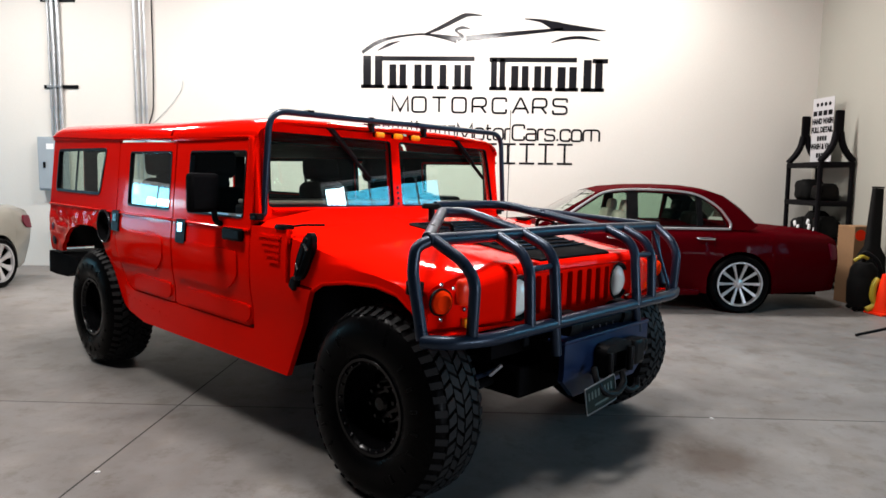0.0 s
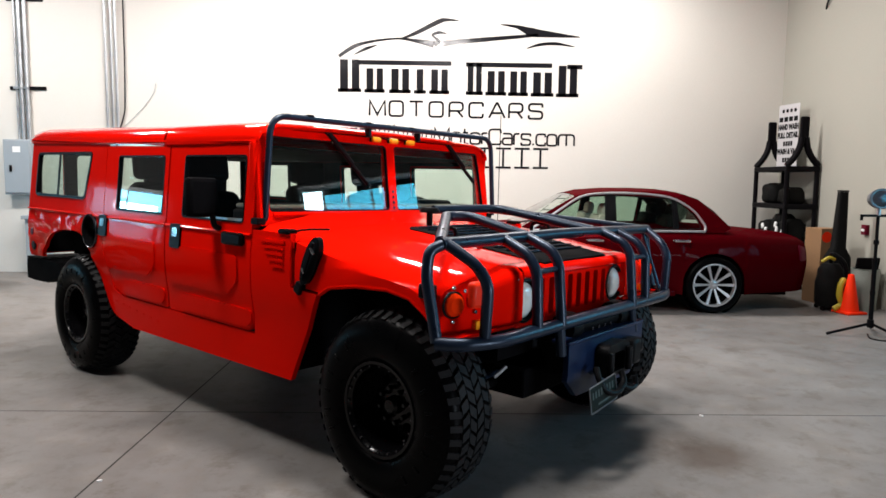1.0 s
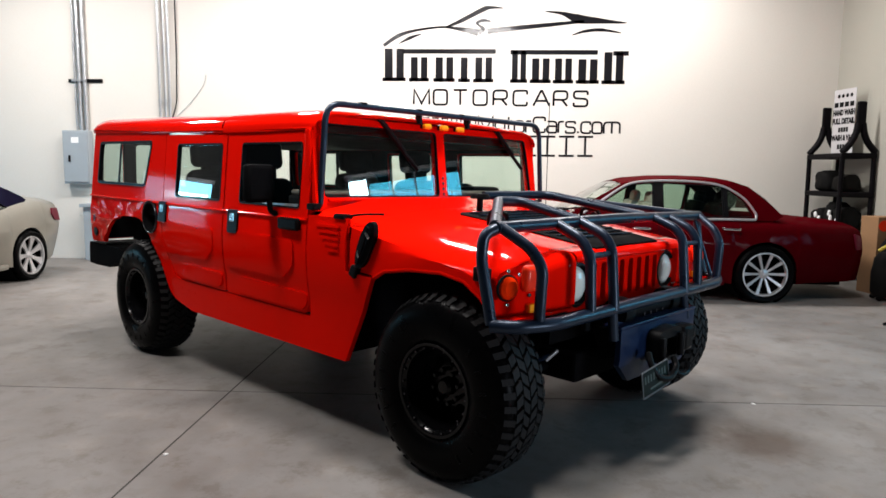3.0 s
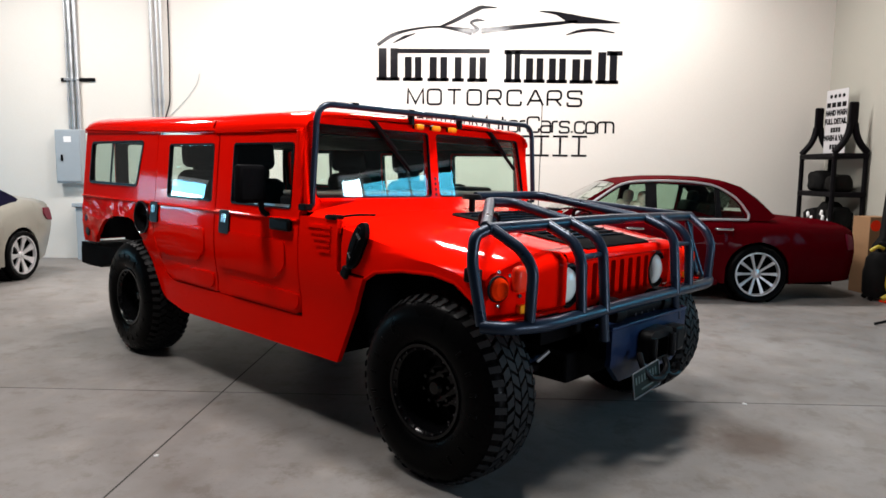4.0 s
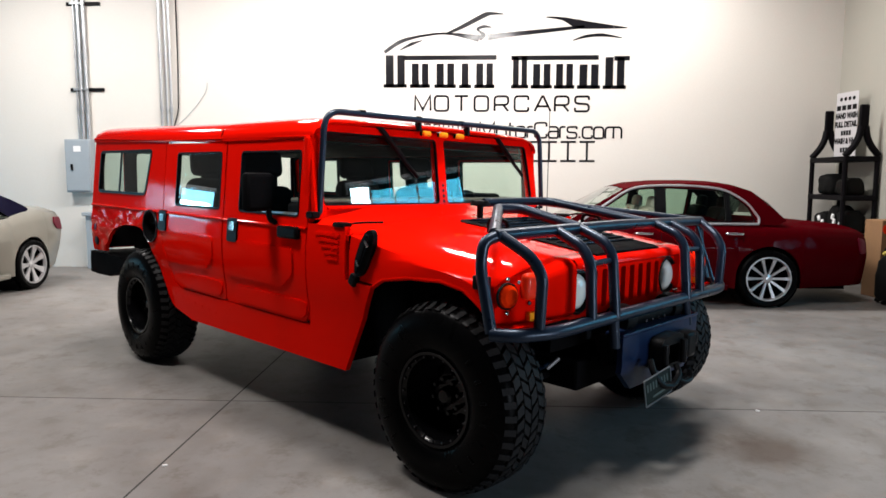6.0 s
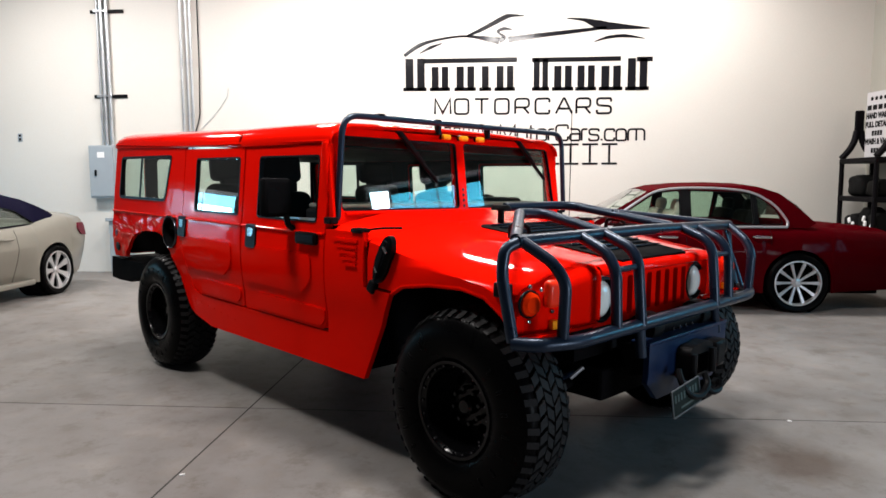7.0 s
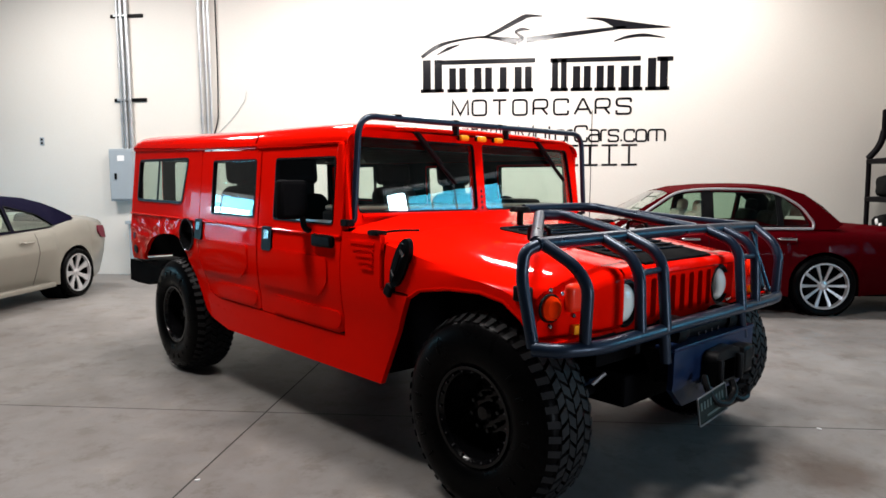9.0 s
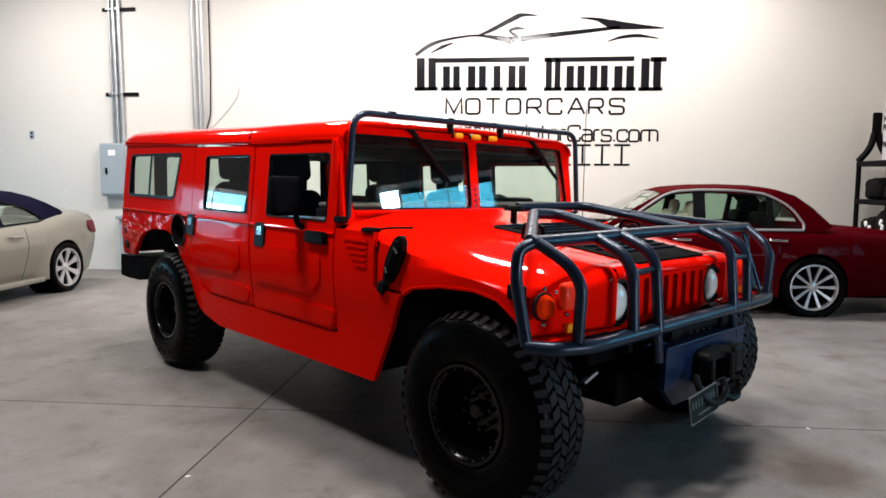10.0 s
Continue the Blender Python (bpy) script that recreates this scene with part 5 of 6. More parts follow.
WHEEL_PARTS = [
    ("tread", tread_mesh()),
    ("rim", mesh_from("rim", lathe([(0.226, 0.130), (0.233, 0.150), (0.226, 0.160), (0.212, 0.158), (0.208, 0.146), (0.196, 0.135), (0.190, 0.06), (0.185, 0.0), (0.18, -0.10), (0.0, -0.10)], 48), RIM)),
    ("disc", mesh_from("disc", rim_disc(), RIM)),
    ("hub", mesh_from("hub", lathe([(0.0, 0.085), (0.03, 0.083), (0.042, 0.07), (0.046, 0.03), (0.0, 0.03)], 24), RIM)),
]
NUT = mesh_from("nut", lathe([(0.0, 0.030), (0.011, 0.027), (0.013, 0.0), (0.0, 0.0)], 6), RIM)
BOLT = mesh_from("bolt", lathe([(0.0, 0.014), (0.005, 0.013), (0.007, 0.0), (0.0, 0.0)], 6), STUD)
VALVE = mesh_from("valve", tube([(0.178, 0, 0.05), (0.172, 0, 0.085)], 0.005, 8), STUD)
BAR = mesh_from("sidewall_bar", box(0.312, 0.352, -0.007, 0.007, 0.172, 0.1825, 0.003), RUBBER)
TYRE = tyre_mesh()


def shared(name, me, parent, m=None):
    ob = new(name, me)
    ob.parent = parent
    if m is not None:
        ob.matrix_basis = m
    return ob


def wheel(m):
    """Axis along z, outer face up."""
    t = shared("wheel", TYRE, wagon, m)
    t["label"] = "black mud-terrain tyre on gloss black wheel"
    for name, me in WHEEL_PARTS:
        shared(name, me, t)
    shared("valve", VALVE, t)
    for i in range(22):
        # raised marks of the maker's writing, as plain bars in two groups
        if i % 11 < 7:
            shared("sidewall_bar", BAR, t, Matrix.Rotation(i * math.pi / 11, 4, "Z"))
    for i in range(8):
        a = (i + 0.5) * math.pi / 4
        shared("nut", NUT, t, Matrix.Translation((0.082 * math.cos(a), 0.082 * math.sin(a), 0.045)))
    for i in range(20):
        a = i * math.pi / 10
        shared("bolt", BOLT, t, Matrix.Translation((0.203 * math.cos(a), 0.203 * math.sin(a), 0.140)))
    return t


for x, y, lift in ((0.055, -0.955, 0.018), (0.055, 0.885, 0.052), (-3.28, -0.96, -0.026), (-3.28, 0.96, 0.000)):
    wheel(Matrix.Translation((x, y, 0.455 + lift)) @ Matrix.Rotation(radians(90 if y < 0 else -90), 4, "X") @ Matrix.Rotation(0.35 * x + y, 4, "Z"))

# ---- the two parked cars; x forward from the rear axle, y to the left ----
def road_wheel(m, parent, spokes, r=0.335, rim=0.25, twin=False):
    w = part("wheel", lathe([(rim, -0.10), (rim + 0.02, -0.115), (r - 0.025, -0.118), (r - 0.006, -0.10), (r, -0.07), (r, 0.07), (r - 0.006, 0.10), (r - 0.025, 0.118), (rim + 0.02, 0.115), (rim, 0.10)], 48), RUBBER, parent, "low-profile tyre on silver alloy wheel")
    w.matrix_parent_inverse = Matrix()
    w.matrix_basis = m
    part("rim", lathe([(rim + 0.004, 0.10), (rim + 0.002, 0.112), (rim - 0.012, 0.112), (rim - 0.020, 0.088), (rim - 0.022, 0.075)], 48), ALLOY, w)
    part("barrel", lathe([(rim - 0.021, 0.076), (rim - 0.03, 0.0), (rim - 0.03, -0.09), (rim, -0.10)], 48), RIM, w)
    part("brake", lathe([(0.0, -0.02), (0.16, -0.02), (0.165, -0.03), (0.165, -0.05), (0.0, -0.05)], 32), DARK, w)
    part("hub", lathe([(0.0, 0.085), (0.03, 0.083), (0.05, 0.075), (0.058, 0.055), (0.0, 0.05)], 24), ALLOY, w)
    part("hub_cap", lathe([(0.0, 0.092), (0.024, 0.090), (0.028, 0.084), (0.0, 0.084)], 20), ALLOY, w)
    for i in range(spokes):
        a = 2 * math.pi * i / spokes
        b = bmesh.new()
        wid0, wid1 = (0.0105, 0.015) if not twin else (0.022, 0.040)
        pts = []
        for rr, wd, z in ((0.05, wid0, 0.07), (0.14, wid0 * 1.15, 0.082), (rim - 0.018, wid1 * 1.25, 0.095)):
            pts.append([Vector((rr, -wd, z - 0.02)), Vector((rr, -wd, z)), Vector((rr, wd, z)), Vector((rr, wd, z - 0.02))])
        for q, s in zip(pts, pts[1:]):
            vq = [b.verts.new(p) for p in q]
            vs = [b.verts.new(p) for p in s]
            for k in range(3):
                b.faces.new((vq[k], vq[k + 1], vs[k + 1], vs[k]))
        bmesh.ops.transform(b, matrix=Matrix.Rotation(a, 4, "Z"), verts=b.verts)
        part("spoke", b, ALLOY, w)
    return w


# share of the half width at shares of the side's height: the sides tuck in below a soft crease
PROFILE = [(0.0, 0.85), (0.18, 0.905), (0.42, 0.968), (0.60, 1.0), (0.66, 1.0), (0.84, 0.972), (0.95, 0.935), (1.0, 0.885)]


def car(name, label, m, paint, spec):
    c = thing(name, label, "car", m, "parked cars")
    arches = [(0.0, spec["wheel"]), (spec["base"], spec["wheel"])]
    sill = 0.22
    x0, x1 = spec["rear"], spec["nose"]
    xs = set()
    n = 44
    for i in range(n + 1):
        t = i / n
        t = t * t * (3 - 2 * t) if t < 0.12 or t > 0.88 else t
        xs.add(round(x0 + (x1 - x0) * t, 3))
    R = spec["arch"]
    for xa, _ in arches:
        for k in range(17):
            xs.add(round(xa - R * math.cos(k * math.pi / 16), 3))
    xs = sorted(xs)

    def low(x):
        z = sill + 0.03 * max(0, (x0 + 0.5 - x) / 0.5) + 0.06 * max(0, (x - x1 + 0.5) / 0.5)
        for xa, r in arches:
            d = abs(x - xa)
            if d < R:
                z = max(z, spec["axle"] + math.sqrt(R * R - d * d) if R * R > d * d else z)
        return z

    def body_section(x, k):
        w, belt, deck, zb = lerp_table(spec["width"], x), lerp_table(spec["belt"], x), lerp_table(spec["deck"], x), low(x)
        half = []
        for f, _ in PROFILE:
            z = zb + (belt - zb) * f
            # the skin keeps its own height's width over an arch and swells softly round the lip
            wy = lerp_table(PROFILE, max(0.0, (z - sill) / (belt - sill)))
            flare = 0.0
            for xa, _ in arches:
                away = math.hypot(x - xa, max(0.0, z - spec["axle"])) - R
                full = max(0.0, 0.985 - wy) * w + 0.008
                flare = max(flare, full * max(0.0, min(1.0, 1 - away / 0.17)) ** 1.5)
            half.append((w * wy + flare, z))
        half.insert(0, (half[0][0] - 0.03, zb + 0.003))
        half += [(w * 0.70, belt + (deck - belt) * 0.6), (w * 0.4, belt + (deck - belt) * 0.92), (0.0, deck)]
        return [Vector((x, k * y, z)) for y, z in half]

    for k in (1, -1):
        part("body_side", loft([body_section(x, k) for x in xs]), paint, c, angle=50)
    # ends
    for x, nm in ((x0, "rear_bumper"), (x1, "front_bumper")):
        s = body_section(x, 1)
        ring = [(p.y, p.z) for p in s] + [(-p.y, p.z) for p in reversed(s[:-1])]
        sg = -1 if x == x0 else 1
        part(nm, sheet(ring, [], lambda u, v, w, x=x, sg=sg: Vector((x + sg * (0.03 * (1 - (u / 0.8) ** 2)) - sg * w, u, v)), 0.03), paint, c)
    part("underbody", box(x0 + 0.2, x1 - 0.2, -0.62, 0.62, 0.18, 0.30), DARK, c)
    for xa, _ in arches:
        for k in (1, -1):
            part("wheel_well", lathe([(R - 0.004, 0.0), (R - 0.004, 0.3), (0.0, 0.3)], 32, m=Matrix.Translation((xa, k * (spec["half"] - 0.06), spec["axle"])) @ Matrix.Rotation(radians(90 if k > 0 else -90), 4, "X")), DARK, c)
            road_wheel(Matrix.Translation((xa, k * (spec["half"] - 0.105), spec["axle"])) @ Matrix.Rotation(radians(-90 if k > 0 else 90), 4, "X"), c, spec["spokes"], spec["axle"], spec["rim"], spec["twin"])
    # greenhouse side frames with their openings
    g = spec["glass"]

    def on_flank(k):
        def place(u, v, w):
            t = (v - g["belt"]) / (g["top"] - g["belt"])
            return Vector((u, k * (g["w0"] + (g["w1"] - g["w0"]) * t + 0.02 * math.sin(math.pi * min(1, max(0, t))) - w), v))
        return place
    for k in (1, -1):
        place = on_flank(k)
        fr = part("side_frame", sheet(fine(g["outline"]), [rounded(h, 0.03, 4) for h in g["holes"]], place, 0.035), spec["roof_paint"], c, angle=60)
        part("inner_trim", sheet(fine(g["outline"]), [rounded(h, 0.03, 4) for h in g["holes"]], lambda u, v, w: place(u, v, w + 0.038), 0.005), LEATHER, fr)
        for h in g["holes"]:
            p = part("side_window", sheet(rounded(h, 0.03, 4), [], lambda u, v, w: place(u, v, w + 0.015), 0.005), TINTED, fr)
            p.visible_shadow = False
        for h in g["holes"]:
            cx, cz = sum(q[0] for q in h) / len(h), sum(q[1] for q in h) / len(h)
            inner = [(cx + (q[0] - cx) * 0.955, cz + (q[1] - cz) * 0.925) for q in h]
            part("window_seal", sheet(rounded(h, 0.03, 4), [rounded(inner, 0.03, 4)], lambda u, v, w: place(u, v, w - 0.003), 0.016), BLACK, fr)
        for line in g["chrome"]:
            part("chrome_trim", tube([place(u, v, -0.004) for u, v in line], 0.014, 8, 0.16), ALLOY, fr)
        for h in g["pillars"]:
            part("pillar_cover", sheet(fine(h), [], lambda u, v, w: place(u, v, w - 0.004), 0.01), BLACK, fr)
    # roof and screens across
    top = on_flank(1)
    def across(line, crown, inset=0.0):
        rows = []
        for u, v in line:
            e = top(u, v, 0.0)
            rows.append([Vector((u, e.y * f, v + crown * (1 - f * f))) for f in (1, 0.9, 0.6, 0.3, 0, -0.3, -0.6, -0.9, -1)])
        return loft(rows)
    part("roof", across(g["roof"], 0.035), spec["roof_paint"], c, angle=60)
    p = part("rear_screen", across(g["rear"], 0.03), spec["rear_mat"], c, angle=60)
    p.visible_shadow = False
    p = part("windscreen", across(g["front"], 0.03), TINTED, c, angle=60)
    p.visible_shadow = False
    # cabin
    for x in (g["seat"], g["seat"] - 0.85):
        for y in (-0.38, 0.38):
            lea = CREAM if x == g["seat"] else LEATHER
            st = part("seat", box(x - 0.05, x + 0.48, y - 0.24, y + 0.24, 0.45, 0.66, 0.05), lea, c)
            part("seat_back", box(-0.07, 0.07, -0.24, 0.24, 0, 0.58, 0.06, m=pose(x - 0.05, y, 0.58, 0, -16, 0)), lea, st)
            part("headrest", box(-0.05, 0.05, -0.13, 0.13, 0, 0.17, 0.05, m=pose(x - 0.23, y, 1.10, 0, -10, 0)), lea, st)
    part("cabin_floor", box(-0.3, 2.3, -0.75, 0.75, 0.30, 0.42), DARK, c)
    part("dashboard", box(1.85, 2.3, -0.75, 0.75, 0.6, 0.98, 0.06), BLACK, c)
    # handles
    for k in (1, -1):
        for hx in spec["handles"]:
            w = lerp_table(spec["width"], hx)
            h = part("door_handle", tube([(hx - 0.10, k * w * 0.99, spec["handle_z"]), (hx - 0.08, k * (w + 0.028), spec["handle_z"] + 0.004), (hx + 0.08, k * (w + 0.028), spec["handle_z"] + 0.008), (hx + 0.10, k * w * 0.99, spec["handle_z"] + 0.008)], 0.014, 8, 0.02), CHROME if spec["bright"] else paint, c)
        part("tail_lamp", sheet(rounded(spec["lamp"], 0.03, 3), [], lambda u, v, w: Vector((u, k * (lerp_table(spec["width"], u) * lerp_table(PROFILE, (v - sill) / (lerp_table(spec["belt"], u) - sill)) + 0.012 - w), v)), 0.05, cuts=[0.55 + 0.03 * i for i in range(14)], stations=[x0 + 0.03 * i for i in range(14)]), REDLENS, c)
        part("sill_trim", box(0.45, spec["base"] - 0.45, min(k * 0.86, k * 0.93), max(k * 0.86, k * 0.93), 0.20, 0.27, 0.02), paint, c)
        for dx in spec["seams"]:
            w = lerp_table(spec["width"], dx)
            pts = []
            zb = low(dx) + 0.02
            for f in (0.05, 0.18, 0.42, 0.60, 0.66, 0.84, 0.94):
                z = low(dx) + (lerp_table(spec["belt"], dx) - low(dx)) * f
                fy = lerp_table(PROFILE, f)
                pts.append((dx, k * (w * fy + 0.001), z))
            part("door_gap", tube(pts, 0.0024, 6), BLACK, c)
    return c


def fine(pts):
    """Straight runs cut into short ones so that a sheet can follow a curved flank."""
    out = []
    for i, p in enumerate(pts):
        q = pts[(i + 1) % len(pts)]
        n = max(1, int(math.hypot(q[0] - p[0], q[1] - p[1]) / 0.12))
        out += [(p[0] + (q[0] - p[0]) * k / n, p[1] + (q[1] - p[1]) * k / n) for k in range(n)]
    return out


SEDAN_TOP = [(1.62, 1.355), (1.45, 1.40), (1.15, 1.424), (0.80, 1.428), (0.50, 1.418), (0.30, 1.390), (0.14, 1.335)]
SEDAN = dict(
    wheel=0.335, arch=0.375, axle=0.335, rim=0.252, base=3.03, rear=-1.21, nose=3.90, half=0.93, spokes=10, twin=False, bright=True,
    width=[(-1.21, 0.66), (-1.17, 0.76), (-1.05, 0.84), (-0.6, 0.905), (0.0, 0.925), (1.5, 0.93), (3.0, 0.92), (3.5, 0.86), (3.8, 0.72), (3.9, 0.58)],
    belt=[(-1.21, 0.76), (-1.16, 0.84), (-1.02, 0.885), (-0.4, 0.925), (0.3, 0.945), (2.2, 0.945), (3.2, 0.86), (3.7, 0.74), (3.9, 0.62)],
    deck=[(-1.21, 0.79), (-1.15, 0.90), (-0.96, 0.955), (-0.45, 0.99), (0.0, 1.015), (2.2, 1.03), (3.0, 0.97), (3.6, 0.85), (3.9, 0.66)],
    roof_paint=MAROON, rear_mat=PRIVACY, handles=(0.40, 1.42), handle_z=0.845, seams=(0.30, 1.22, 2.2),
    lamp=[(-1.14, 0.62), (-1.04, 0.62), (-1.02, 0.81), (-1.13, 0.78)],
    glass=dict(belt=0.945, top=1.43, w0=0.83, w1=0.60, seat=1.45,
               outline=[(2.35, 0.945)] + SEDAN_TOP + [(-0.09, 1.12), (-0.22, 1.0), (-0.12, 0.945)],
               holes=[[(2.08, 0.985), (1.27, 0.975), (1.24, 1.375), (1.52, 1.352)], [(1.16, 0.975), (0.45, 0.975), (0.44, 1.345), (1.14, 1.378)], [(0.41, 0.975), (0.13, 0.985), (0.20, 1.15), (0.40, 1.32)]],
               chrome=[[(2.16, 0.965), (1.53, 1.372), (1.2, 1.40), (0.75, 1.392), (0.43, 1.352), (0.20, 1.20), (0.09, 1.02), (0.10, 0.965)], [(2.16, 0.958), (0.10, 0.958)]],
               pillars=[[(1.27, 0.97), (1.16, 0.97), (1.14, 1.382), (1.24, 1.38)], [(0.45, 0.975), (0.41, 0.975), (0.40, 1.33), (0.44, 1.35)]],
               roof=SEDAN_TOP, rear=[(0.14, 1.335), (-0.03, 1.20), (-0.20, 1.015)], front=[(1.62, 1.355), (1.98, 1.15), (2.34, 0.96)]))
sedan = car("sedan", "dark red metallic saloon with chrome window trim parked by wall", pose(2.88, 4.80, 0, 0, 0, 180), MAROON, SEDAN)
part("roof_fin", loft([[Vector((0.27 + a, y, 1.415 + h)) for y, h in ((-0.03, 0), (-0.012, hh), (0.012, hh), (0.03, 0))] for a, hh in ((0, 0.012), (0.05, 0.020), (0.16, 0.004))]), MAROON, sedan)

SOFT_TOP = [(1.42, 1.31), (1.2, 1.35), (0.9, 1.365), (0.55, 1.345), (0.28, 1.28), (0.08, 1.20), (-0.10, 1.11)]
COUPE = dict(
    wheel=0.33, arch=0.37, axle=0.33, rim=0.252, base=2.78, rear=-0.95, nose=3.75, half=0.925, spokes=7, twin=True, bright=False,
    width=[(-0.95, 0.60), (-0.91, 0.72), (-0.8, 0.82), (-0.45, 0.90), (0.0, 0.925), (1.4, 0.925), (2.8, 0.915), (3.4, 0.84), (3.7, 0.66), (3.75, 0.58)],
    belt=[(-0.95, 0.86), (-0.9, 0.94), (-0.75, 1.02), (-0.3, 1.04), (0.0, 1.02), (0.4, 0.96), (2.0, 0.90), (3.0, 0.82), (3.5, 0.72), (3.75, 0.60)],
    deck=[(-0.95, 0.93), (-0.91, 1.06), (-0.75, 1.09), (-0.3, 1.10), (0.3, 1.02), (2.0, 0.97), (3.0, 0.88), (3.6, 0.74), (3.75, 0.62)],
    roof_paint=SOFTTOP, rear_mat=SOFTTOP, handles=(0.92,), handle_z=0.80, seams=(0.72, 2.0),
    lamp=[(-0.84, 0.74), (-0.64, 0.76), (-0.56, 0.84), (-0.60, 0.93), (-0.84, 0.92)],
    glass=dict(belt=0.93, top=1.365, w0=0.84, w1=0.58, seat=1.15,
               outline=[(2.05, 0.90)] + SOFT_TOP + [(-0.16, 1.06), (-0.05, 1.01), (0.4, 0.955)],
               holes=[[(1.86, 0.94), (1.05, 0.945), (1.0, 1.27), (1.36, 1.27)], [(1.03, 0.945), (0.26, 0.965), (0.50, 1.14), (0.97, 1.268)]],
               chrome=[], pillars=[],
               roof=SOFT_TOP[:5], rear=SOFT_TOP[4:], front=[(1.42, 1.31), (1.75, 1.12), (2.05, 0.92)]))
car("convertible", "champagne metallic convertible with navy canvas soft top", pose(-7.27, 4.70, 0, 0, 0, -90), CHAMPAGNE, COUPE)

# ---- the corner by the east wall ----
rack = thing("storage_rack", "black plastic shelving rack with flared ends, loaded with dark gear", "shelf", pose(4.86, 6.20, 0))
for sx in (-0.215, 0.215):
    for sy in (-0.46, 0.46):
        part("post", lathe([(0.0, 0.0), (0.036, 0.0), (0.038, 0.05), (0.033, 0.08), (0.033, 1.70), (0.037, 1.74), (0.0, 1.745)], 12, m=Matrix.Translation((sx, sy, 0))), PLASTIC, rack)
for z in (0.16, 0.68, 1.22, 1.765):
    part("shelf", box(-0.245, 0.245, -0.495, 0.495, z - 0.045, z + 0.03, 0.016), PLASTIC, rack)
for sy in (-0.46, 0.46):
    # flared end frame: two curved legs meeting in one flat upright
    for k in (-1, 1):
        part("flare", tube([(k * 0.225, sy, 1.80), (k * 0.20, sy, 1.83), (k * 0.115, sy, 1.93), (k * 0.055, sy, 2.05), (k * 0.03, sy, 2.20)], 0.045, 12, 0.08), PLASTIC, rack)
    part("upright", box(-0.062, 0.062, sy - 0.03, sy + 0.03, 2.12, 2.50, 0.022), PLASTIC, rack)
sign = thing("price_sign", "white paper sign with black printed service list", "sign", pose(4.91, 6.28, 1.797, 0, 0, -80))
part("sheet", box(-0.22, 0.22, -0.004, 0.004, 0.0, 0.935), PAPER, sign)


def on_sign(u, v, w):
    return Vector((u, -0.005 - w, v))


for text, z, x, width in (("HAND WASH", 0.555, -0.22, 0.44), ("FULL DETAIL", 0.43, -0.225, 0.45), ("WASH & VAC", 0.19, -0.225, 0.45)):
    lettering(text, 0.09, x, z, width, sign, on_sign, BLACK, "lettering", 0.002, 0.006)
for z, a, c in ((0.68, -0.20, 0.22), (0.315, -0.09, 0.12), (0.07, -0.09, 0.12)):
    for i in range(4):
        x = a + (c - a) * i / 4
        part("bar", box(x, x + (c - a) * 0.19, -0.0075, -0.005, z, z + 0.07), BLACK, sign)
for i in range(4):
    part("star", lathe([(0.0, 0.002), (0.032, 0.002), (0.032, 0.0), (0.0, 0.0)], 5, m=Matrix.Translation((-0.12 + i * 0.085, -0.005, 0.84)) @ Matrix.Rotation(radians(90), 4, "X")), BLACK, sign)


# dark bags and gear on the shelves
def lump(name, label, m, size, mat, seed, category="bag", group="gear on the rack"):
    b = bmesh.new()
    bmesh.ops.create_icosphere(b, subdivisions=3, radius=1)
    for v in b.verts:
        n = noise.noise(v.co * 1.6 + Vector((seed, seed * 2.1, 0))) * 0.28 + noise.noise(v.co * 4 + Vector((seed, 0, 3))) * 0.08
        v.co = v.co * (1 + n)
        q = Vector([math.copysign(abs(c) ** 0.6, c) for c in v.co])
        v.co = Vector((q.x * size[0], q.y * size[1], max(-0.9, q.z) * size[2]))
    low_z = min(v.co.z for v in b.verts)
    for v in b.verts:
        v.co.z -= low_z
    return solid(name, b, mat, label, category, group, m=m, angle=60)


for i, (x, y, z, sx, sy, sz, mat, text) in enumerate((
        (4.84, 6.42, 1.252, 0.17, 0.17, 0.16, CLOTH, "round black case slumped on rack shelf"),
        (4.90, 6.12, 1.252, 0.14, 0.12, 0.09, CLOTH, "small black case on the rack shelf"),
        (4.82, 5.90, 1.252, 0.15, 0.14, 0.13, LEATHER, "grey wrapped gear with dark straps on shelf"),
        (4.84, 6.46, 0.712, 0.17, 0.15, 0.15, CLOTH, "full black duffel bag on middle shelf"),
        (4.86, 6.16, 0.712, 0.16, 0.15, 0.21, CLOTH, "tall black plastic gear sack on shelf"),
        (4.84, 5.88, 0.712, 0.16, 0.13, 0.17, CLOTH, "dark bag with pale strap on shelf"),
        (4.84, 6.42, 0.192, 0.18, 0.20, 0.20, CLOTH, "black tub of tools on lowest shelf"),
        (4.84, 5.98, 0.192, 0.18, 0.20, 0.22, CLOTH, "dark folded cover on lowest shelf"))):
    lump("gear_bag", text, pose(x, y, z), (sx, sy, sz), mat, 1.0 + i * 1.3)
for y, z, turn in ((6.40, 0.86, -25), (6.33, 0.80, 10), (6.05, 0.90, 20), (6.00, 0.83, 5), (5.86, 0.80, 30)):
    lump("white_rag", "crumpled white rag hanging from shelf gear", pose(4.67, y, z, turn, 0, 0), (0.016, 0.026, 0.045), WHITE, y * 2.3, "rag", "rags on the rack")

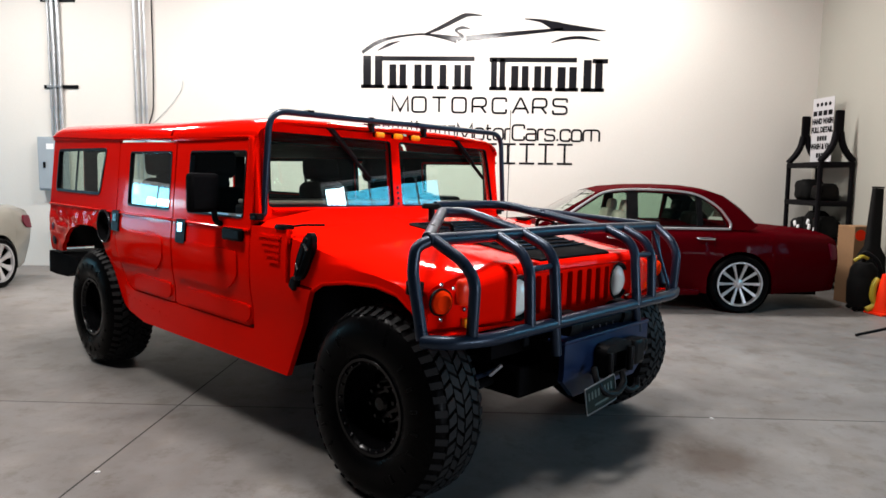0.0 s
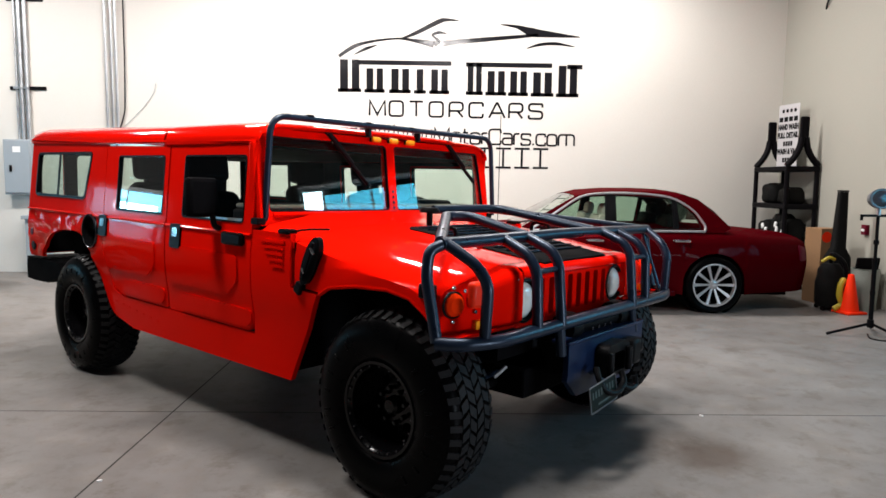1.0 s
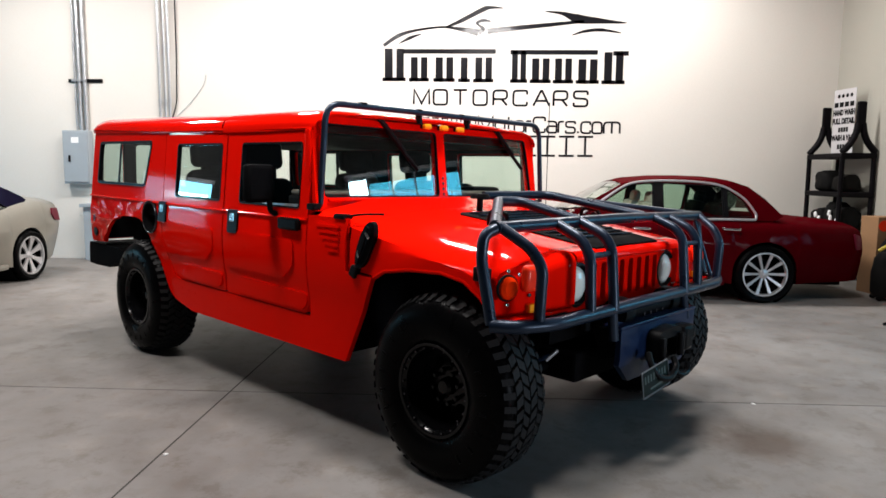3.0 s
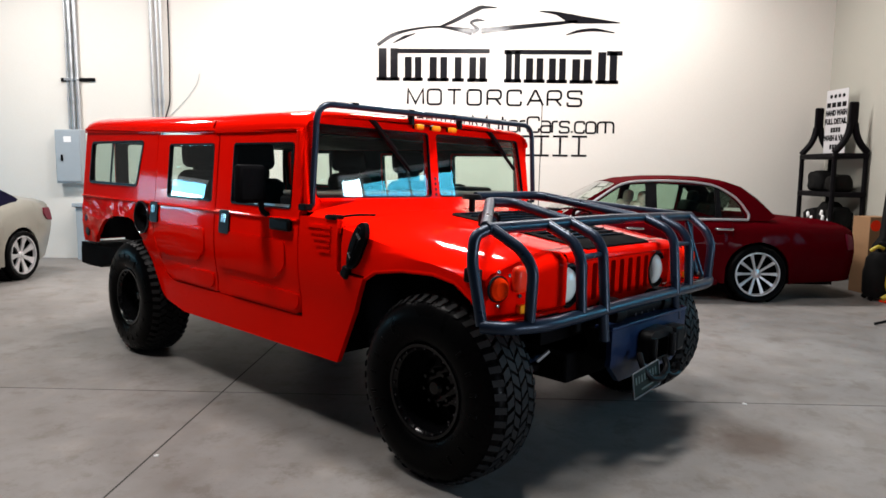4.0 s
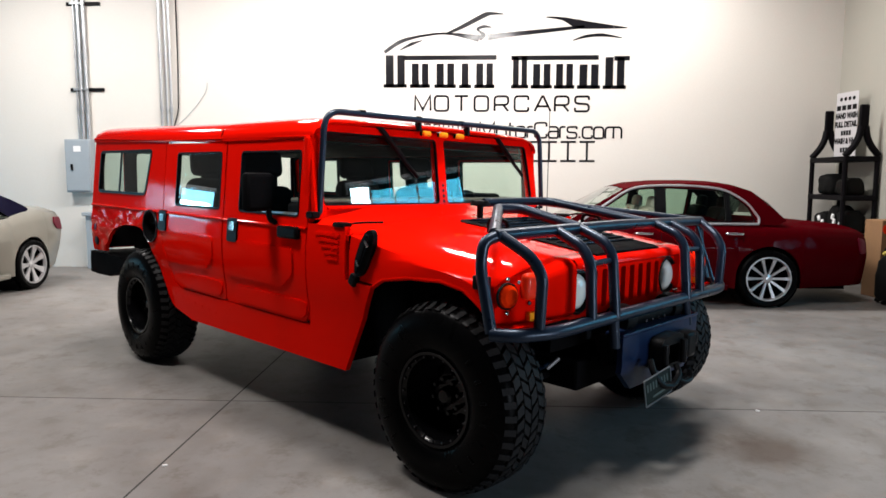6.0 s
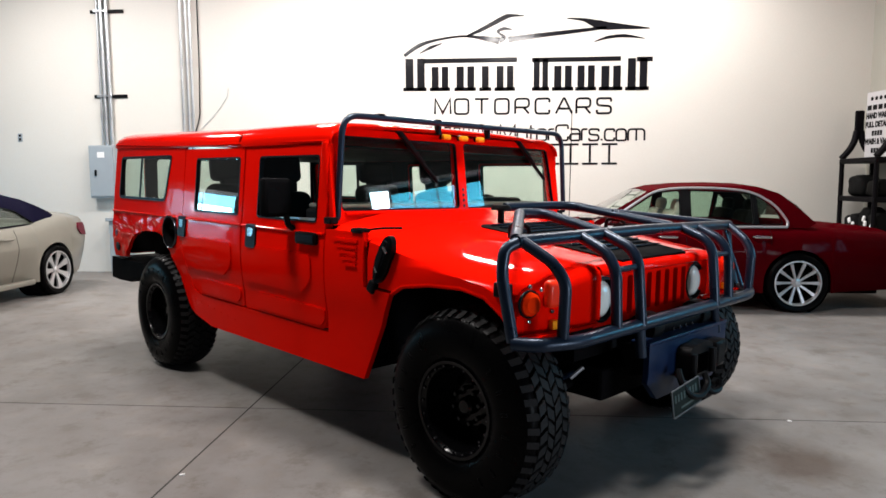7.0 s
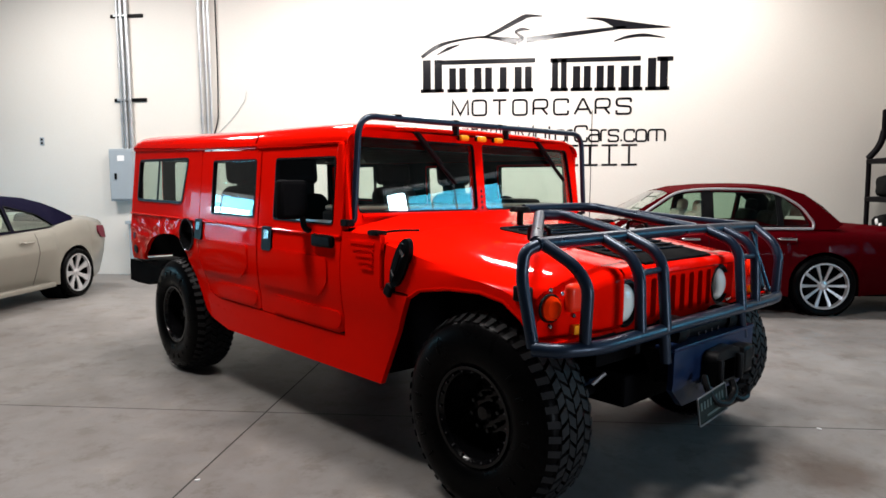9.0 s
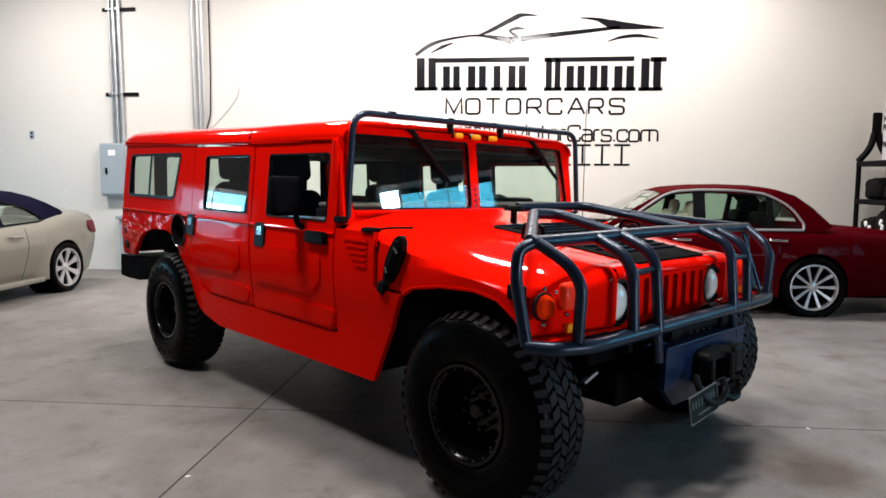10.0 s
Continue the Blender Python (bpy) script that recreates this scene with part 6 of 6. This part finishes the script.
crate = thing("cardboard_box", "tall brown cardboard box with red round mark", "box", pose(4.66, 4.77, 0, 0, 0, 8))
part("carton", box(-0.15, 0.15, -0.15, 0.15, 0.0, 0.97, 0.006), CARD, crate)
part("tape", box(0.03, 0.09, -0.153, -0.1505, 0.0, 0.97), BEIGE, crate)
part("mark", lathe([(0.0, 0.002), (0.07, 0.002), (0.07, 0.0), (0.0, 0.0)], 24, m=Matrix.Translation((-0.07, -0.151, 0.86)) @ Matrix.Rotation(radians(90), 4, "X")), CONE, crate)


def cone(x, y):
    c = thing("traffic_cone", "bright orange plastic traffic cone on the floor", "traffic cone", pose(x, y, 0, 0, 0, 12))
    part("base", box(-0.135, 0.135, -0.135, 0.135, 0.0, 0.03, 0.012), CONE, c)
    part("body", lathe([(0.108, 0.031), (0.104, 0.05), (0.032, 0.46), (0.027, 0.47), (0.02, 0.46), (0.096, 0.04)], 32), CONE, c)


cone(4.55, 3.96)
tall = thing("dark_post", "tall dark tapering padded cover standing in the corner", "post", pose(4.665, 4.48, 0, 0, 1.5, 0))
part("sleeve", loft([[Vector((x * w, y * d, z)) for x, y in rounded([(-1, -1), (1, -1), (1, 1), (-1, 1)], 0.5, 3)] + [Vector((rounded([(-1, -1), (1, -1), (1, 1), (-1, 1)], 0.5, 3)[0][0] * w, rounded([(-1, -1), (1, -1), (1, 1), (-1, 1)], 0.5, 3)[0][1] * d, z))] for z, w, d in ((0.0, 0.10, 0.08), (0.30, 0.16, 0.10), (0.62, 0.14, 0.09), (0.74, 0.078, 0.060), (1.05, 0.068, 0.052), (1.44, 0.054, 0.042))], cap=True), CLOTH, tall)
part("cap", box(-0.056, 0.056, -0.044, 0.044, 1.442, 1.462, 0.008), PLASTIC, tall)
vac = thing("shop_vacuum", "black and yellow shop vacuum with hose", "vacuum", pose(4.44, 4.20, 0))
part("tub", lathe([(0.0, 0.04), (0.13, 0.04), (0.16, 0.10), (0.165, 0.34), (0.15, 0.40), (0.0, 0.42)], 28), CLOTH, vac)
part("motor_head", lathe([(0.15, 0.40), (0.14, 0.50), (0.09, 0.57), (0.0, 0.585)], 28), CLOTH, vac)
for a in range(4):
    t = a * math.pi / 2 + 0.6
    part("castor", lathe([(0.0, -0.015), (0.028, -0.015), (0.03, 0.0), (0.028, 0.015), (0.0, 0.015)], 14, m=Matrix.Translation((0.14 * math.cos(t), 0.14 * math.sin(t), 0.031)) @ Matrix.Rotation(radians(90), 4, "X")), BLACK, vac)
part("yellow_band", tube([(-0.05, -0.19, 0.04), (0.05, -0.2, 0.10), (0.0, -0.2, 0.20), (0.02, -0.19, 0.34), (0.07, -0.17, 0.40)], 0.035, 10, 0.06), YELLOW, vac, "bent yellow plastic hose end")
part("hose", tube([(0.0, 0.0, 0.58), (-0.06, -0.08, 0.72), (0.06, -0.16, 0.62), (0.16, -0.14, 0.35), (0.10, -0.19, 0.12)], 0.025, 10, 0.08), BLACK, vac)
part("yellow_handle", tube([(-0.16, -0.08, 0.60), (-0.10, -0.12, 0.66), (-0.02, -0.10, 0.63)], 0.02, 10, 0.03), YELLOW, vac)
bucket = thing("pale_bin", "pale grey-green plastic bin with dark raised lid", "bin", pose(4.89, 4.22, 0))
part("tub", lathe([(0.0, 0.0), (0.13, 0.0), (0.155, 0.50), (0.165, 0.51), (0.15, 0.51), (0.12, 0.02)], 28), PALE, bucket)
part("lid", box(-0.14, 0.14, -0.02, 0.02, 0.50, 0.66, 0.015, m=pose(0.0, 0.1, 0, 12, 0, 0)), PLASTIC, bucket)
alarm = thing("fire_alarm_pull", "small red fire alarm pull box on wall", "alarm box", pose(WALL_X, 4.62, 0.96))
part("case", box(-0.05, 0, -0.05, 0.05, -0.065, 0.065, 0.008), REDLENS, alarm)
part("lever", box(-0.06, -0.051, -0.03, 0.03, -0.02, 0.01, 0.003), WHITE, alarm)

# tripod with a round floodlight
stand = thing("light_stand", "black tripod stand carrying a round work light", "light stand", pose(3.995, 2.73, 0))
for a in (175, 55, -65):
    t = radians(a)
    part("leg", tube([(0.0, 0.0, 0.13), (0.42 * math.cos(t), 0.42 * math.sin(t), 0.016)], 0.014, 10), BLACK, stand)
part("collar", lathe([(0.0, 0.09), (0.03, 0.09), (0.034, 0.11), (0.03, 0.17), (0.0, 0.18)], 16), BLACK, stand)
part("pole", tube([(0, 0, 0.12), (0, 0, 0.75)], 0.022, 12), BLACK, stand)
part("upper_pole", tube([(0, 0, 0.75), (0, 0, 1.21)], 0.016, 12), BLACK, stand)
for z in (0.42, 0.75, 0.93):
    part("knob", lathe([(0.0, 0.0), (0.024, 0.0), (0.026, 0.02), (0.024, 0.045), (0.0, 0.045)], 12, m=Matrix.Translation((0, 0, z))), BLACK, stand)
part("crossbar", box(-0.17, 0.17, -0.012, 0.012, 1.205, 1.23, 0.004), BLACK, stand)
for x in (-0.165, 0.165):
    part("clamp", tube([(x, 0, 1.23), (x, 0, 1.17)], 0.014, 8), BLACK, stand)
lampm = Matrix.Translation((0, -0.02, 1.385)) @ Matrix.Rotation(radians(85), 4, "X") @ Matrix.Diagonal((0.9, 0.72, 1, 1))
hd = part("lamp_head", lathe([(0.0, -0.09), (0.06, -0.085), (0.12, -0.05), (0.14, 0.0), (0.142, 0.025), (0.13, 0.03), (0.0, 0.012)], 32, m=lampm), LAMPSHELL, stand, "round silver-blue lamp head")
part("lens", lathe([(0.0, 0.05), (0.06, 0.045), (0.11, 0.03), (0.128, 0.012), (0.0, 0.01)], 32, m=lampm), LAMPGLASS, hd)
part("bracket", tube([(0, 0, 1.22), (0, 0, 1.30)], 0.02, 10), STEEL, stand)
cord = thing("floor_cable", "black power cable lying loosely on floor", "cable", pose(4.0, 2.77, 0))
part("cord", tube([(0.0, 0.0, 0.012), (-0.12, -0.22, 0.008), (0.12, -0.35, 0.008), (0.45, -0.30, 0.008), (0.75, -0.10, 0.008), (0.9, 0.2, 0.008)], 0.007, 8, 0.12), BLACK, cord)
cab = thing("red_tool_cabinet", "dark red metal tool cabinet against the wall", "tool cabinet", pose(4.86, 3.05, 0))
part("body", box(-0.26, 0.26, -0.3, 0.3, 0.08, 0.95, 0.012), MAROON, cab)
for i in range(4):
    z = 0.13 + i * 0.2
    dr = part("drawer", box(-0.275, -0.262, -0.27, 0.27, z, z + 0.18, 0.004), MAROON, cab)
    part("pull", box(-0.29, -0.276, -0.2, 0.2, z + 0.14, z + 0.16, 0.004), CHROME, dr)
for x in (-0.2, 0.2):
    for y in (-0.24, 0.24):
        part("castor", lathe([(0.0, -0.015), (0.036, -0.015), (0.038, 0.0), (0.036, 0.015), (0.0, 0.015)], 14, m=Matrix.Translation((x, y, 0.039)) @ Matrix.Rotation(radians(90), 4, "X")), BLACK, cab)
fix = thing("ceiling_hook", "small dark hook fitting high on wall", "hook", pose(WALL_X, 5.80, 4.04))
part("arm", tube([(0, 0.06, -0.02), (-0.03, 0.0, 0.03), (-0.04, -0.10, 0.13)], 0.014, 8, 0.03), BLACK, fix)

# two crumbs of white plaster on the floor
for x, y, turn in ((-2.070, -0.662, 25), (1.325, 0.335, -50)):
    solid("plaster_crumb", sheet([(-0.013, -0.004), (-0.004, -0.008), (0.010, -0.005), (0.014, 0.003), (0.003, 0.007), (-0.010, 0.005)], [], lambda u, v, w: Vector((u, v, w)), 0.006), WHITE, "small crumb of white plaster on concrete floor", "crumb", group="crumbs on the floor", m=pose(x, y, 0.0005, 0, 0, turn))
